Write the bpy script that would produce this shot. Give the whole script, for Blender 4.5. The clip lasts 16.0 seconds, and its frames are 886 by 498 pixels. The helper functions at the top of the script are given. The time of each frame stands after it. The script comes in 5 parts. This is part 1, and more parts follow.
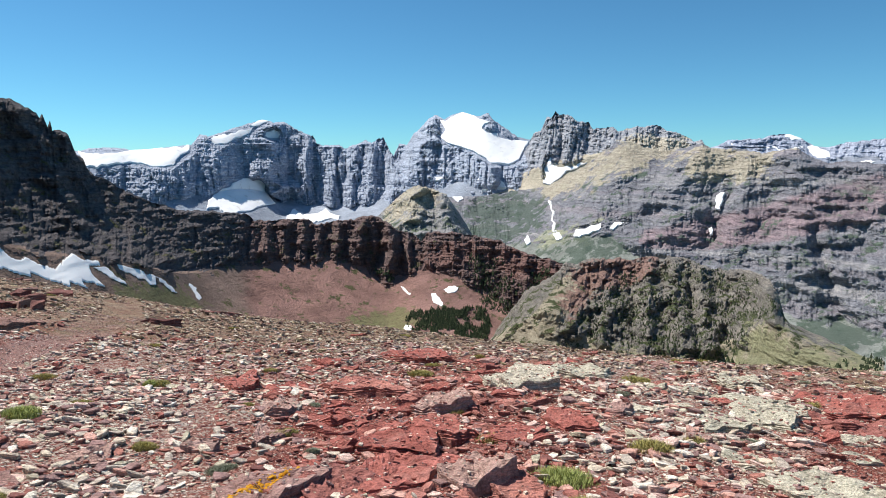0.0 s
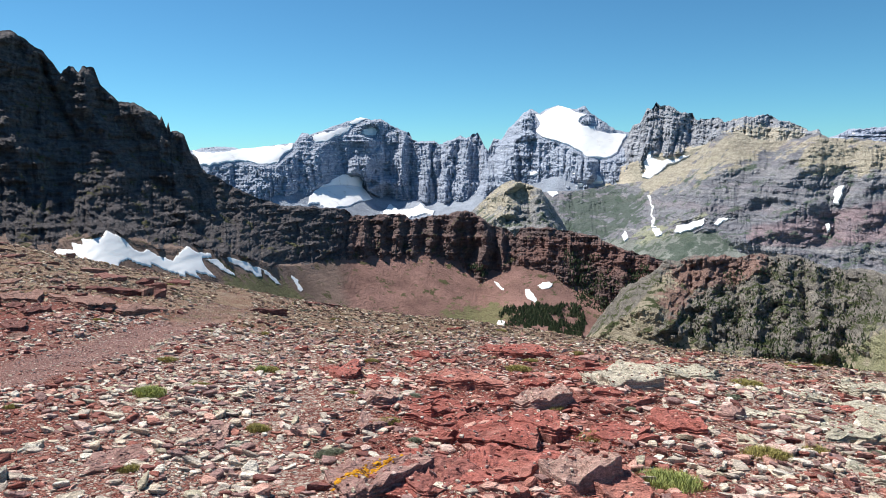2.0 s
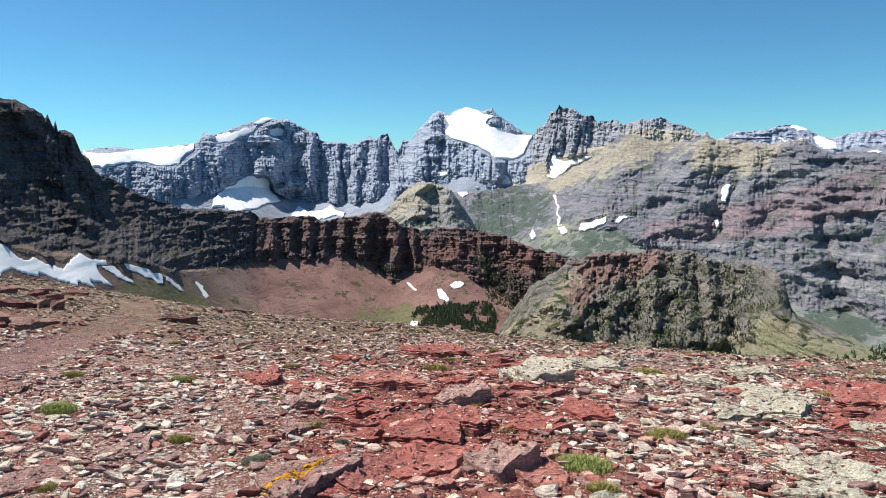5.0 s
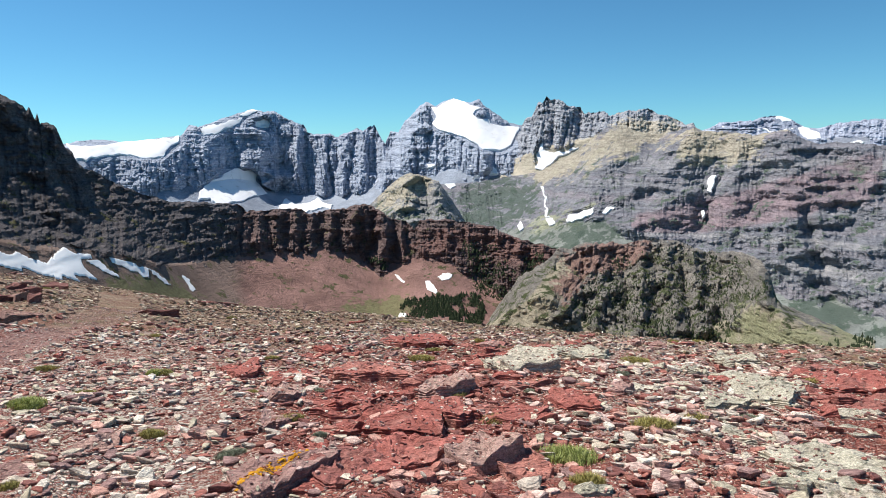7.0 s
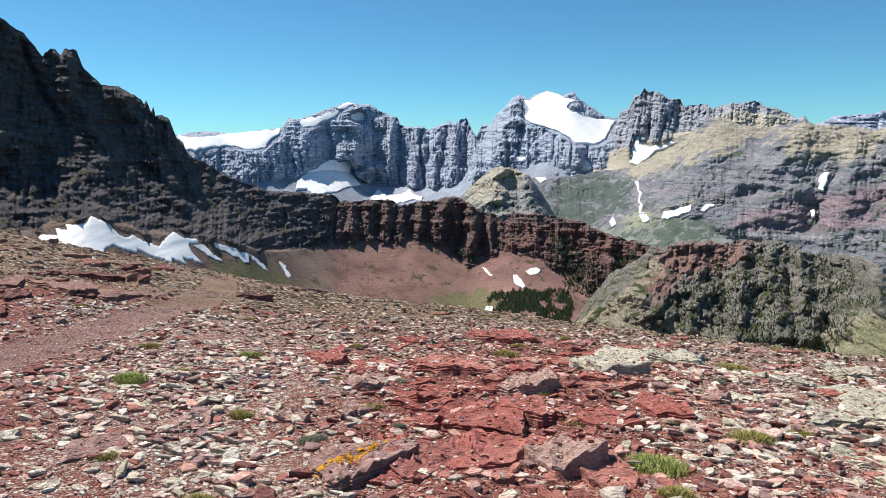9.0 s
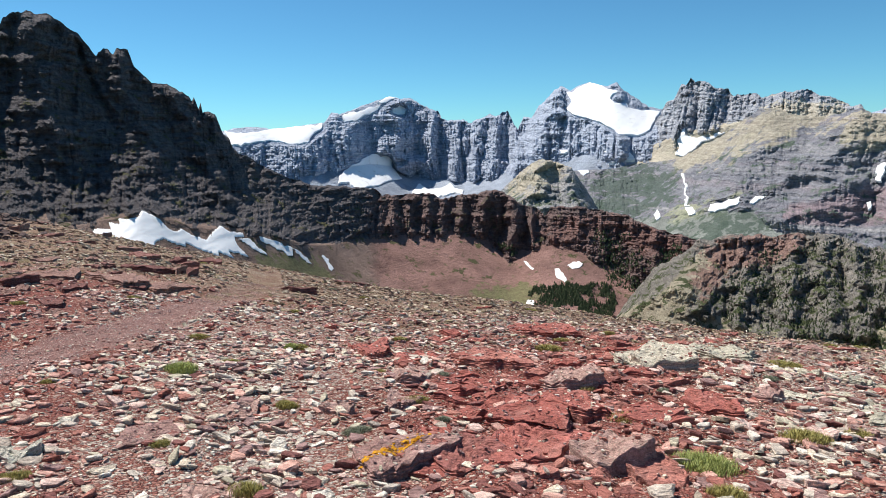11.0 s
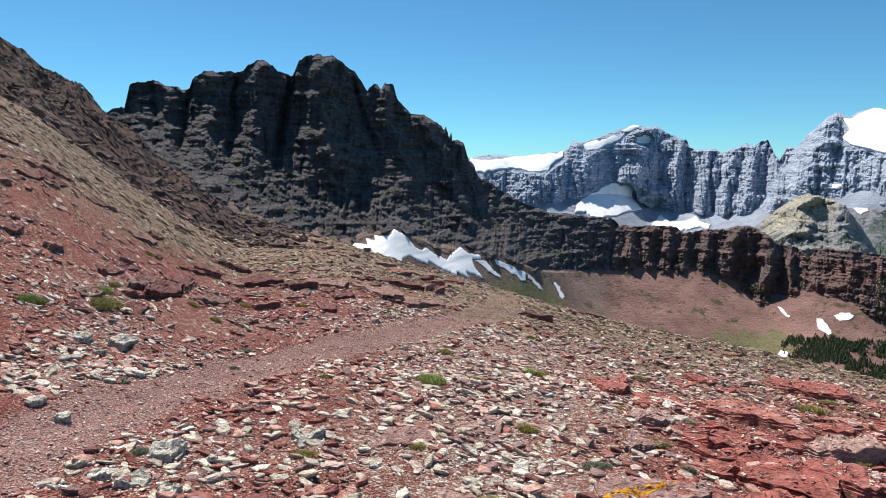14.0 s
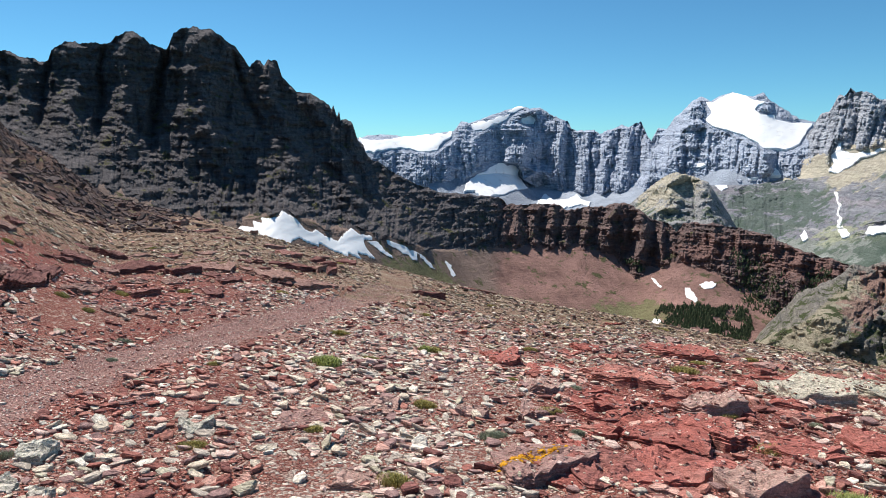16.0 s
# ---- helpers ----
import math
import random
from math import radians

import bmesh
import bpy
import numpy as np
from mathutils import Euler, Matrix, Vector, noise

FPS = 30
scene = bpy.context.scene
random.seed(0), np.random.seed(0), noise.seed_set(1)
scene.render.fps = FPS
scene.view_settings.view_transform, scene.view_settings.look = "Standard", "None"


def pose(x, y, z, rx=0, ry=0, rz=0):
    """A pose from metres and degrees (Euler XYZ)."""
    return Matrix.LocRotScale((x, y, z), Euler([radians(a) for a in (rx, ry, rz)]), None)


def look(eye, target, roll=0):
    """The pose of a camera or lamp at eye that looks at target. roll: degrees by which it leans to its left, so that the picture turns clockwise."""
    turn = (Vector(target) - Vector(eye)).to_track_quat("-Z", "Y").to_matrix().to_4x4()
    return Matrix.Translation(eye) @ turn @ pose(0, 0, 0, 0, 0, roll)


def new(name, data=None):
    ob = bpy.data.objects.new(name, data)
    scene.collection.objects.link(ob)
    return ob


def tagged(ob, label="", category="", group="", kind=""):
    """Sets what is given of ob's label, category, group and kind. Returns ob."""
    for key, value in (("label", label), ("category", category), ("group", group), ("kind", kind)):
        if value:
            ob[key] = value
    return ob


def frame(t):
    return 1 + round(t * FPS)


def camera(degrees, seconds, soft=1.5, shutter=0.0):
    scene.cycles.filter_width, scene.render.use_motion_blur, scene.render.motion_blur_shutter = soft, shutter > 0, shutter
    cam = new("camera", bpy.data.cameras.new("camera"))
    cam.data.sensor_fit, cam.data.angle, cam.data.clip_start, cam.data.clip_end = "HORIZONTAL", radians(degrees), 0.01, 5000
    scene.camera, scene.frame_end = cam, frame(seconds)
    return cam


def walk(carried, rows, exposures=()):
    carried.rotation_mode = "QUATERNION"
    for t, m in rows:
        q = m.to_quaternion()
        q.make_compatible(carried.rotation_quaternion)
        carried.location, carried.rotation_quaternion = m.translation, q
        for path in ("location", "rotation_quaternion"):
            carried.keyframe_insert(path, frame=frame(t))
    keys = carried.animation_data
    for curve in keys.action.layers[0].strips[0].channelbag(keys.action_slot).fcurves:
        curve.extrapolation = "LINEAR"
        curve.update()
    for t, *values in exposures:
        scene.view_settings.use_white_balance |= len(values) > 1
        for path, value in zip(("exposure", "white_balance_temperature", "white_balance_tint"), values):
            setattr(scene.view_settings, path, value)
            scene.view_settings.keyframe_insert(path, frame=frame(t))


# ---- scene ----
# camera and its path
cam = camera(68.26, 16.0, soft=0.6)
PATH = [
    (0.0, -0.010, 0.010, 1.547, 82.78, -0.08, -0.09),
    (0.5, 0.017, 0.074, 1.530, 82.13, -0.19, 0.73),
    (1.0, -0.023, 0.010, 1.530, 82.03, 0.04, 1.20),
    (1.5, -0.049, 0.022, 1.528, 82.41, -0.05, 2.73),
    (2.0, -0.074, -0.003, 1.539, 82.39, 0.55, 8.09),
    (2.5, -0.104, -0.012, 1.544, 82.73, 0.68, 9.87),
    (3.0, -0.131, -0.131, 1.572, 83.00, 0.47, 11.88),
    (3.5, -0.133, -0.234, 1.585, 82.19, 0.34, 11.60),
    (4.0, -0.151, -0.186, 1.574, 82.08, 0.32, 5.36),
    (4.5, -0.149, -0.157, 1.586, 82.69, 0.82, 2.73),
    (4.7, -0.147, -0.199, 1.596, 82.56, 0.51, 1.31),
    (6.8, -0.083, -0.049, 1.530, 81.88, 0.81, -1.47),
    (7.0, -0.081, -0.034, 1.525, 81.66, 0.81, -0.80),
    (7.5, -0.075, -0.013, 1.525, 81.67, 1.10, 2.64),
    (8.0, -0.071, 0.037, 1.520, 81.37, 0.49, 2.88),
    (8.5, -0.044, 0.060, 1.513, 81.52, 0.22, 5.77),
    (9.0, -0.061, 0.076, 1.513, 81.14, 0.39, 7.08),
    (9.5, -0.075, 0.076, 1.513, 80.48, 0.62, 8.11),
    (12.0, -0.089, 0.095, 1.505, 81.12, 0.23, 16.46),
    (12.5, -0.128, 0.021, 1.520, 81.68, -0.68, 21.25),
    (13.0, -0.144, -0.101, 1.545, 81.70, -1.12, 24.36),
    (13.5, -0.191, -0.054, 1.544, 82.49, -0.60, 29.35),
    (14.0, -0.176, -0.109, 1.573, 83.17, -0.17, 31.20),
    (14.5, -0.166, -0.138, 1.573, 83.33, -0.10, 30.00),
    (15.0, -0.186, -0.143, 1.572, 83.19, -0.22, 29.22),
    (15.5, -0.193, -0.146, 1.565, 82.56, -0.21, 26.69),
    (16.0, -0.208, -0.082, 1.542, 81.48, -0.17, 21.63),
]
walk(cam, [(t, pose(*p)) for t, *p in PATH])

# ---- light ----
SUN_BEARING, SUN_HEIGHT = -63.0, 56.0
world = bpy.data.worlds.new("sky")
scene.world = world
world.use_nodes = True
wn = world.node_tree
sky = wn.nodes.new("ShaderNodeTexSky")
sky.sky_type, sky.sun_disc = "NISHITA", False
sky.sun_elevation, sky.sun_rotation = radians(SUN_HEIGHT), radians(SUN_BEARING)
sky.altitude, sky.air_density, sky.dust_density, sky.ozone_density = 2400, 1.0, 0.3, 1.0
clear = wn.nodes.new("ShaderNodeMix")
clear.data_type, clear.blend_type = "RGBA", "MULTIPLY"
clear.inputs[0].default_value, clear.inputs[7].default_value = 1.0, (0.45, 0.9, 1.06, 1)
wn.links.new(sky.outputs[0], clear.inputs[6])
wn.links.new(clear.outputs[2], wn.nodes["Background"].inputs[0])
wn.nodes["Background"].inputs[1].default_value = 0.083
sun_data = bpy.data.lights.new("sun", "SUN")
sun_data.energy, sun_data.angle, sun_data.color = 5.0, radians(0.53), (1.0, 0.95, 0.87)
sun = new("sun", sun_data)
_b, _h = radians(SUN_BEARING), radians(SUN_HEIGHT)
SUN_WAY = Vector((math.sin(_b) * math.cos(_h), math.cos(_b) * math.cos(_h), math.sin(_h)))
sun.matrix_world = look(SUN_WAY * 50, (0, 0, 0))
scene.view_settings.exposure = 0.4

EYE = 1.55


# ---- materials ----
class Shader:
    """A node material with short calls for the usual nodes."""

    def __init__(self, name, rough=0.9, spec=0.25):
        self.m = bpy.data.materials.new(name)
        self.m.use_nodes = True
        self.t = self.m.node_tree
        self.b = self.t.nodes["Principled BSDF"]
        self.b.inputs["Roughness"].default_value = rough
        self.b.inputs["Specular IOR Level"].default_value = spec
        self.geo = self.t.nodes.new("ShaderNodeNewGeometry")
        self.pos = self.geo.outputs["Position"]

    def put(self, socket, value):
        if isinstance(value, bpy.types.NodeSocket):
            self.t.links.new(value, socket)
        elif isinstance(value, (tuple, list)) and len(value) == 3 and socket.type == "RGBA":
            socket.default_value = (*value, 1)
        else:
            socket.default_value = value

    def math(self, op, a, b=0.0, c=0.0, clamp=False):
        n = self.t.nodes.new("ShaderNodeMath")
        n.operation, n.use_clamp = op, clamp
        for s, v in zip(n.inputs, (a, b, c)):
            self.put(s, v)
        return n.outputs[0]

    def stretch(self, vec, scale):
        n = self.t.nodes.new("ShaderNodeVectorMath")
        n.operation = "MULTIPLY"
        self.put(n.inputs[0], vec)
        n.inputs[1].default_value = scale
        return n.outputs[0]

    def noise(self, scale, detail=4.0, rough=0.55, vec=None, warp=0.0):
        n = self.t.nodes.new("ShaderNodeTexNoise")
        self.put(n.inputs["Vector"], vec or self.pos)
        n.inputs["Scale"].default_value, n.inputs["Detail"].default_value = scale, detail
        n.inputs["Roughness"].default_value, n.inputs["Distortion"].default_value = rough, warp
        return n.outputs[0]

    def cells(self, scale, vec=None, feature="F1", out="Color"):
        n = self.t.nodes.new("ShaderNodeTexVoronoi")
        n.feature = feature
        self.put(n.inputs["Vector"], vec or self.pos)
        n.inputs["Scale"].default_value = scale
        return n.outputs[out]

    def ramp(self, fac, stops, mode="LINEAR"):
        n = self.t.nodes.new("ShaderNodeValToRGB")
        n.color_ramp.interpolation = mode
        e = n.color_ramp.elements
        while len(e) < len(stops):
            e.new(0.5)
        for el, (p, c) in zip(e, stops):
            el.position, el.color = p, (*c, 1) if len(c) == 3 else c
        self.put(n.inputs[0], fac)
        return n.outputs[0]

    def step(self, fac, lo, hi):
        n = self.t.nodes.new("ShaderNodeMapRange")
        n.interpolation_type = "SMOOTHSTEP"
        self.put(n.inputs[0], fac)
        n.inputs[1].default_value, n.inputs[2].default_value = lo, hi
        return n.outputs[0]

    def mix(self, fac, a, b, mode="MIX"):
        n = self.t.nodes.new("ShaderNodeMix")
        n.data_type, n.blend_type = "RGBA", mode
        self.put(n.inputs[0], fac)
        self.put(n.inputs[6], a)
        self.put(n.inputs[7], b)
        return n.outputs[2]

    def part_of(self, vec, axis):
        n = self.t.nodes.new("ShaderNodeSeparateXYZ")
        self.put(n.inputs[0], vec)
        return n.outputs[axis]

    def attr(self, name):
        n = self.t.nodes.new("ShaderNodeAttribute")
        n.attribute_name = name
        return n.outputs["Fac"]

    def bump(self, height, strength=0.5, distance=0.1):
        n = self.t.nodes.new("ShaderNodeBump")
        n.inputs["Strength"].default_value, n.inputs["Distance"].default_value = strength, distance
        self.put(n.inputs["Height"], height)
        self.t.links.new(n.outputs[0], self.b.inputs["Normal"])

    def done(self, colour):
        self.put(self.b.inputs["Base Color"], colour)
        return self.m


def mountain_rock(name, strata, band, scree, green, green_at=0.62, relief=6.0, strata2=None, scree2=None, soil=None, woods=None, turf=None, harsh=1.0):
    """Layered rock: beds of the strata colours, each about band metres thick, with talus, bare soil, woods and turf where the mountain has them."""
    s = Shader(name, 0.95, 0.1)
    z = s.part_of(s.pos, 2)
    h = s.math("ADD", z, s.math("MULTIPLY", s.noise(0.2 / band, 3), band * 2.2))
    comb = s.t.nodes.new("ShaderNodeCombineXYZ")
    s.put(comb.inputs[2], h)
    bed = s.noise(0.5 / band, 5, 0.7, comb.outputs[0])

    def beds(colours):
        return s.ramp(bed, [(0.3 + 0.4 * i / (len(colours) - 1), c) for i, c in enumerate(colours)])

    def tones(fac, c):
        return s.ramp(fac, [(0.32, tuple(v * 0.66 for v in c)), (0.52, c), (0.7, tuple(min(1, v * 1.3) for v in c))])

    patch = s.noise(0.8 / band, 5, 0.65)
    broad = s.noise(0.15 / band, 6, 0.65)

    def zone(attr, reach=2.2):
        v = s.math("ADD", s.attr(attr), s.math("MULTIPLY", s.math("SUBTRACT", patch, 0.5), reach))
        v = s.math("ADD", v, s.math("MULTIPLY", s.math("SUBTRACT", broad, 0.5), reach))
        return s.math("MULTIPLY", s.step(v, 0.36, 0.68), s.step(s.attr(attr), 0.0, 0.15))

    rock = beds(strata)
    grain = s.noise(2.2 / band, 6, 0.7)
    if strata2:
        rock = s.mix(zone("tone", 0.5), rock, beds(strata2))
    rock = s.mix(0.75 * harsh, rock, s.ramp(grain, [(0.3, (0.5, 0.5, 0.52)), (0.52, (0.98, 0.98, 0.98)), (0.7, (1.45, 1.42, 1.38))]), "MULTIPLY")
    streak = s.noise(0.8 / band, 4, 0.6, s.stretch(s.pos, (1.0, 1.0, 0.16)))
    rock = s.mix(0.45 * harsh, rock, s.ramp(streak, [(0.35, (0.62, 0.63, 0.66)), (0.6, (1.15, 1.13, 1.1))]), "MULTIPLY")
    grit = s.noise(9.0 / band, 5, 0.75)
    rock = s.mix(0.8 * harsh, rock, s.ramp(grit, [(0.32, (0.62, 0.62, 0.65)), (0.5, (1.2, 1.2, 1.2)), (0.68, (1.8, 1.78, 1.74))]), "MULTIPLY")
    seams = s.noise(3.0 / band, 4, 0.7, s.stretch(s.pos, (0.1, 0.1, 1.6)))
    rock = s.mix(0.55, rock, s.ramp(seams, [(0.38, (0.72, 0.72, 0.75)), (0.5, (1.2, 1.2, 1.2)), (0.64, (1.45, 1.43, 1.4))]), "MULTIPLY")
    fan = s.noise(0.25 / band, 6, 0.65)
    scr = tones(fan, scree)
    if scree2:
        scr = s.mix(zone("tone", 0.4), scr, tones(fan, scree2))
    scr = s.mix(0.5, scr, s.ramp(s.noise(6.0 / band, 3, 0.7), [(0.35, (0.7, 0.7, 0.7)), (0.65, (1.25, 1.22, 1.2))]), "MULTIPLY")
    col = s.mix(s.step(s.math("ADD", s.attr("scree"), s.math("MULTIPLY", s.math("SUBTRACT", grain, 0.5), 0.6)), 0.4, 0.6), rock, scr)
    flat = s.part_of(s.geo.outputs["Normal"], 2)
    veg = s.math("MULTIPLY", s.step(s.noise(0.55 / band, 7, 0.7), green_at, green_at + 0.07), s.step(flat, 0.12, 0.4))
    col = s.mix(s.math("MULTIPLY", veg, s.attr("scrub")), col, s.ramp(grain, [(0.35, tuple(c * 0.5 for c in green)), (0.65, green)]))
    if soil:
        col = s.mix(s.math("MULTIPLY", zone("soil"), 0.8), col, s.mix(0.5, tones(grain, soil), s.ramp(seams, [(0.38, (0.75, 0.74, 0.74)), (0.6, (1.2, 1.2, 1.2))]), "MULTIPLY"))
    if turf:
        col = s.mix(s.math("MULTIPLY", zone("turf"), 0.85), col, tones(grain, turf))
    if woods:
        col = s.mix(s.math("MULTIPLY", zone("woods", 3.2), 0.8), col, tones(grit, woods))
    s.bump(s.math("ADD", s.math("ADD", s.math("MULTIPLY", grain, 0.8), s.math("MULTIPLY", grit, 0.35)), s.math("ADD", s.math("MULTIPLY", bed, 0.5), s.math("MULTIPLY", seams, 0.4))), 1.0, relief)
    return s.done(col)


def snow_material():
    s = Shader("old_snow", 0.55, 0.3)
    dirt = s.noise(0.02, 6, 0.65)
    col = s.ramp(dirt, [(0.3, (0.70, 0.68, 0.66)), (0.42, (0.9, 0.9, 0.905)), (0.7, (0.95, 0.95, 0.955))])
    s.bump(s.noise(0.12, 4), 0.3, 1.0)
    return s.done(col)


MAT_DARK = mountain_rock("dark_argillite", [(0.07, 0.066, 0.075), (0.12, 0.109, 0.114), (0.09, 0.084, 0.091), (0.175, 0.158, 0.152)], 7.0, (0.27, 0.195, 0.165), (0.13, 0.125, 0.065), 0.56, 3.2,
                         [(0.1, 0.074, 0.074), (0.165, 0.113, 0.106), (0.122, 0.09, 0.088), (0.21, 0.158, 0.146)], (0.305, 0.182, 0.158), turf=(0.2, 0.2, 0.1), soil=(0.225, 0.13, 0.115))
MAT_KNOB = mountain_rock("knob_rock", [(0.12, 0.108, 0.1), (0.24, 0.222, 0.2), (0.17, 0.158, 0.142), (0.34, 0.32, 0.285)], 5.0, (0.42, 0.37, 0.28), (0.1, 0.12, 0.055), 0.5, 3.4,
                         soil=(0.33, 0.2, 0.17), turf=(0.33, 0.33, 0.2))
# bluer and lighter than the grey rock: distance haze put into the base colour
MAT_HAZED_GREY = mountain_rock("haze_tinted_limestone", [(0.26, 0.295, 0.37), (0.345, 0.385, 0.465), (0.3, 0.34, 0.42), (0.41, 0.445, 0.515)], 40.0, (0.32, 0.36, 0.43), (0.14, 0.17, 0.16), 0.72, 11.0, harsh=0.7)
MAT_PEAK = mountain_rock("peak_limestone", [(0.24, 0.255, 0.3), (0.34, 0.355, 0.395), (0.285, 0.3, 0.34), (0.44, 0.44, 0.45)], 28.0, (0.5, 0.45, 0.36), (0.12, 0.15, 0.11), 0.7, 11.0, soil=(0.52, 0.47, 0.37), harsh=0.8)
MAT_SLOPE = mountain_rock("banded_slope", [(0.155, 0.165, 0.2), (0.225, 0.21, 0.232), (0.183, 0.188, 0.215), (0.28, 0.276, 0.286), (0.208, 0.197, 0.218)], 26.0, (0.27, 0.29, 0.27), (0.13, 0.17, 0.135), 0.54, 9.0,
                          [(0.185, 0.163, 0.183), (0.25, 0.192, 0.21), (0.207, 0.178, 0.198), (0.285, 0.25, 0.26)], soil=(0.47, 0.415, 0.315), woods=(0.085, 0.118, 0.095), turf=(0.34, 0.35, 0.24), harsh=0.8)
MAT_KNOLL = mountain_rock("knoll_rock", [(0.2, 0.205, 0.225), (0.29, 0.285, 0.285), (0.24, 0.24, 0.245), (0.36, 0.345, 0.32)], 18.0, (0.27, 0.28, 0.23), (0.13, 0.165, 0.115), 0.52, 8.0, soil=(0.49, 0.43, 0.325))
# the plateau's blue-grey is painted haze, not the tone of its rock
MAT_HAZY = mountain_rock("haze_tinted_plateau", [(0.24, 0.275, 0.37), (0.32, 0.355, 0.44), (0.28, 0.315, 0.4), (0.36, 0.39, 0.47)], 45.0, (0.34, 0.37, 0.44), (0.2, 0.24, 0.28), 0.8, 12.0)
MAT_SNOW = snow_material()


# ---- the far land: bearings in degrees from north (y), heights in metres ----
D_CREST = [
    (-59.68, 36.6), (-58.16, 43.4), (-56.82, 46.2), (-56.33, 65.6), (-54.75, 68.6), (-53.77, 64.6), (-52.01, 64.7), (-51.77, 71.6), (-50.82, 78.9),
    (-48.48, 77.2), (-47.82, 81.5), (-47.45, 86.0), (-46.12, 88.0), (-45.08, 79.7), (-43.91, 78.0), (-43.34, 88.9), (-41.72, 96.1), (-40.01, 93.0),
    (-38.72, 83.2), (-37.70, 69.0), (-37.12, 74.7), (-36.84, 73.9), (-36.56, 69.4), (-36.26, 74.6), (-35.50, 72.1), (-35.17, 60.7), (-33.98, 48.8),
    (-32.91, 50.2), (-32.14, 45.6), (-31.80, 44.8), (-31.36, 42.0), (-31.16, 38.2), (-31.00, 40.4), (-30.71, 31.0), (-30.48, 37.4), (-30.44, 28.1),
    (-30.28, 30.2), (-29.92, 30.0), (-29.40, 25.1), (-29.16, 15.7), (-28.93, 9.6), (-28.53, 8.0), (-28.31, 0.5), (-27.85, -7.5), (-27.32, -8.5),
    (-26.07, -17.0), (-25.10, -24.4), (-21.82, -35.8), (-16.55, -43.3)
]
D_FOOT = [
    (-59.89, 2.5), (-52.46, -7.5), (-47.33, -25.3), (-40.88, -45.4), (-35.02, -37.9), (-32.06, -52.0), (-30.32, -57.9), (-29.57, -52.6),
    (-27.58, -58.6), (-25.38, -65.6), (-22.51, -81.9), (-19.44, -87.2), (-17.16, -85.2)
]
N_CREST = [
    (-16.28, -46.0), (-16.02, -51.6), (-13.80, -50.9), (-12.77, -52.5), (-11.54, -52.5), (-11.16, -57.2), (-10.01, -54.8), (-8.07, -52.3),
    (-7.69, -55.2), (-6.85, -49.3), (-5.53, -48.6), (-4.65, -56.0), (-4.06, -63.5), (-3.42, -65.7), (-2.43, -67.3), (-1.84, -72.4), (-1.34, -65.4),
    (-0.20, -64.0), (2.28, -64.8), (4.02, -69.8), (5.51, -72.5), (6.75, -76.9), (8.72, -82.4), (11.15, -86.0), (13.57, -95.7), (15.99, -119.9)
]
N_FOOT = [
    (-15.77, -83.7), (-13.91, -87.8), (-13.00, -99.9), (-12.01, -87.1), (-9.11, -86.5), (-7.15, -86.0), (-6.45, -111.5), (-5.21, -116.3),
    (-4.21, -107.8), (-2.70, -93.8), (-1.95, -98.7), (0.30, -92.2), (2.31, -100.5), (3.32, -114.6), (5.84, -126.2), (9.79, -115.4), (11.21, -99.3),
    (16.09, -132.4)
]
M_CREST = [
    (-0.20, -172.9), (3.85, -150.1), (5.84, -128.1), (7.30, -108.4), (9.24, -96.2), (10.91, -81.8), (12.58, -79.5), (15.39, -77.7), (19.92, -77.1),
    (21.68, -79.5), (22.65, -84.3), (23.84, -84.9), (24.67, -83.1), (25.92, -80.3), (26.97, -79.0), (27.65, -87.3), (28.23, -100.8), (28.57, -103.5),
    (30.16, -105.5), (32.45, -106.8), (34.93, -109.7)
]
M_FOOT = [
    (-0.20, -165.8), (3.86, -142.9), (7.34, -116.4), (10.03, -103.0), (11.29, -116.7), (13.74, -127.1), (17.98, -125.1), (22.43, -121.4), (25.02, -127.5),
    (25.51, -102.8), (26.51, -93.9), (27.97, -96.7), (30.18, -101.6), (34.96, -107.3)
]
F_CREST = [
    (-30.28, 65.8), (-28.61, 72.7), (-28.11, 83.9), (-26.28, 91.4), (-25.62, 86.6), (-25.23, 78.7), (-24.09, 82.6), (-20.73, 114.1), (-20.06, 167.5),
    (-19.50, 157.5), (-18.08, 200.8), (-16.28, 248.4), (-15.15, 278.1), (-14.56, 274.7), (-13.33, 267.1), (-12.41, 232.2), (-11.50, 190.3), (-11.03,
    190.1), (-10.72, 138.3), (-8.92, 127.2), (-8.35, 106.4), (-7.38, 133.1), (-6.51, 163.0), (-6.03, 142.4), (-5.64, 158.9), (-5.06, 165.2), (-4.44,
    90.8), (-4.20, 63.8), (-3.71, 136.6), (-3.03, 129.1), (-2.39, 187.0), (-1.07, 280.4), (-0.44, 291.1), (0.19, 263.8), (0.78, 287.0), (1.75, 302.2),
    (2.62, 280.6), (3.20, 273.2), (3.97, 291.6), (4.37, 255.2), (5.63, 206.5), (6.51, 163.7), (7.57, 145.2), (8.30, 102.2), (10.48, -15.2)
]
F_FOOT = [
    (-30.48, -113.6), (-24.72, -175.0), (-20.49, -150.0), (-18.03, -112.0), (-14.86, -118.0), (-13.78, -205.0), (-9.03, -235.0), (-5.12, -170.8),
    (-1.18, -116.0), (2.26, -73.0), (5.68, -55.2), (10.52, -103.5)
]
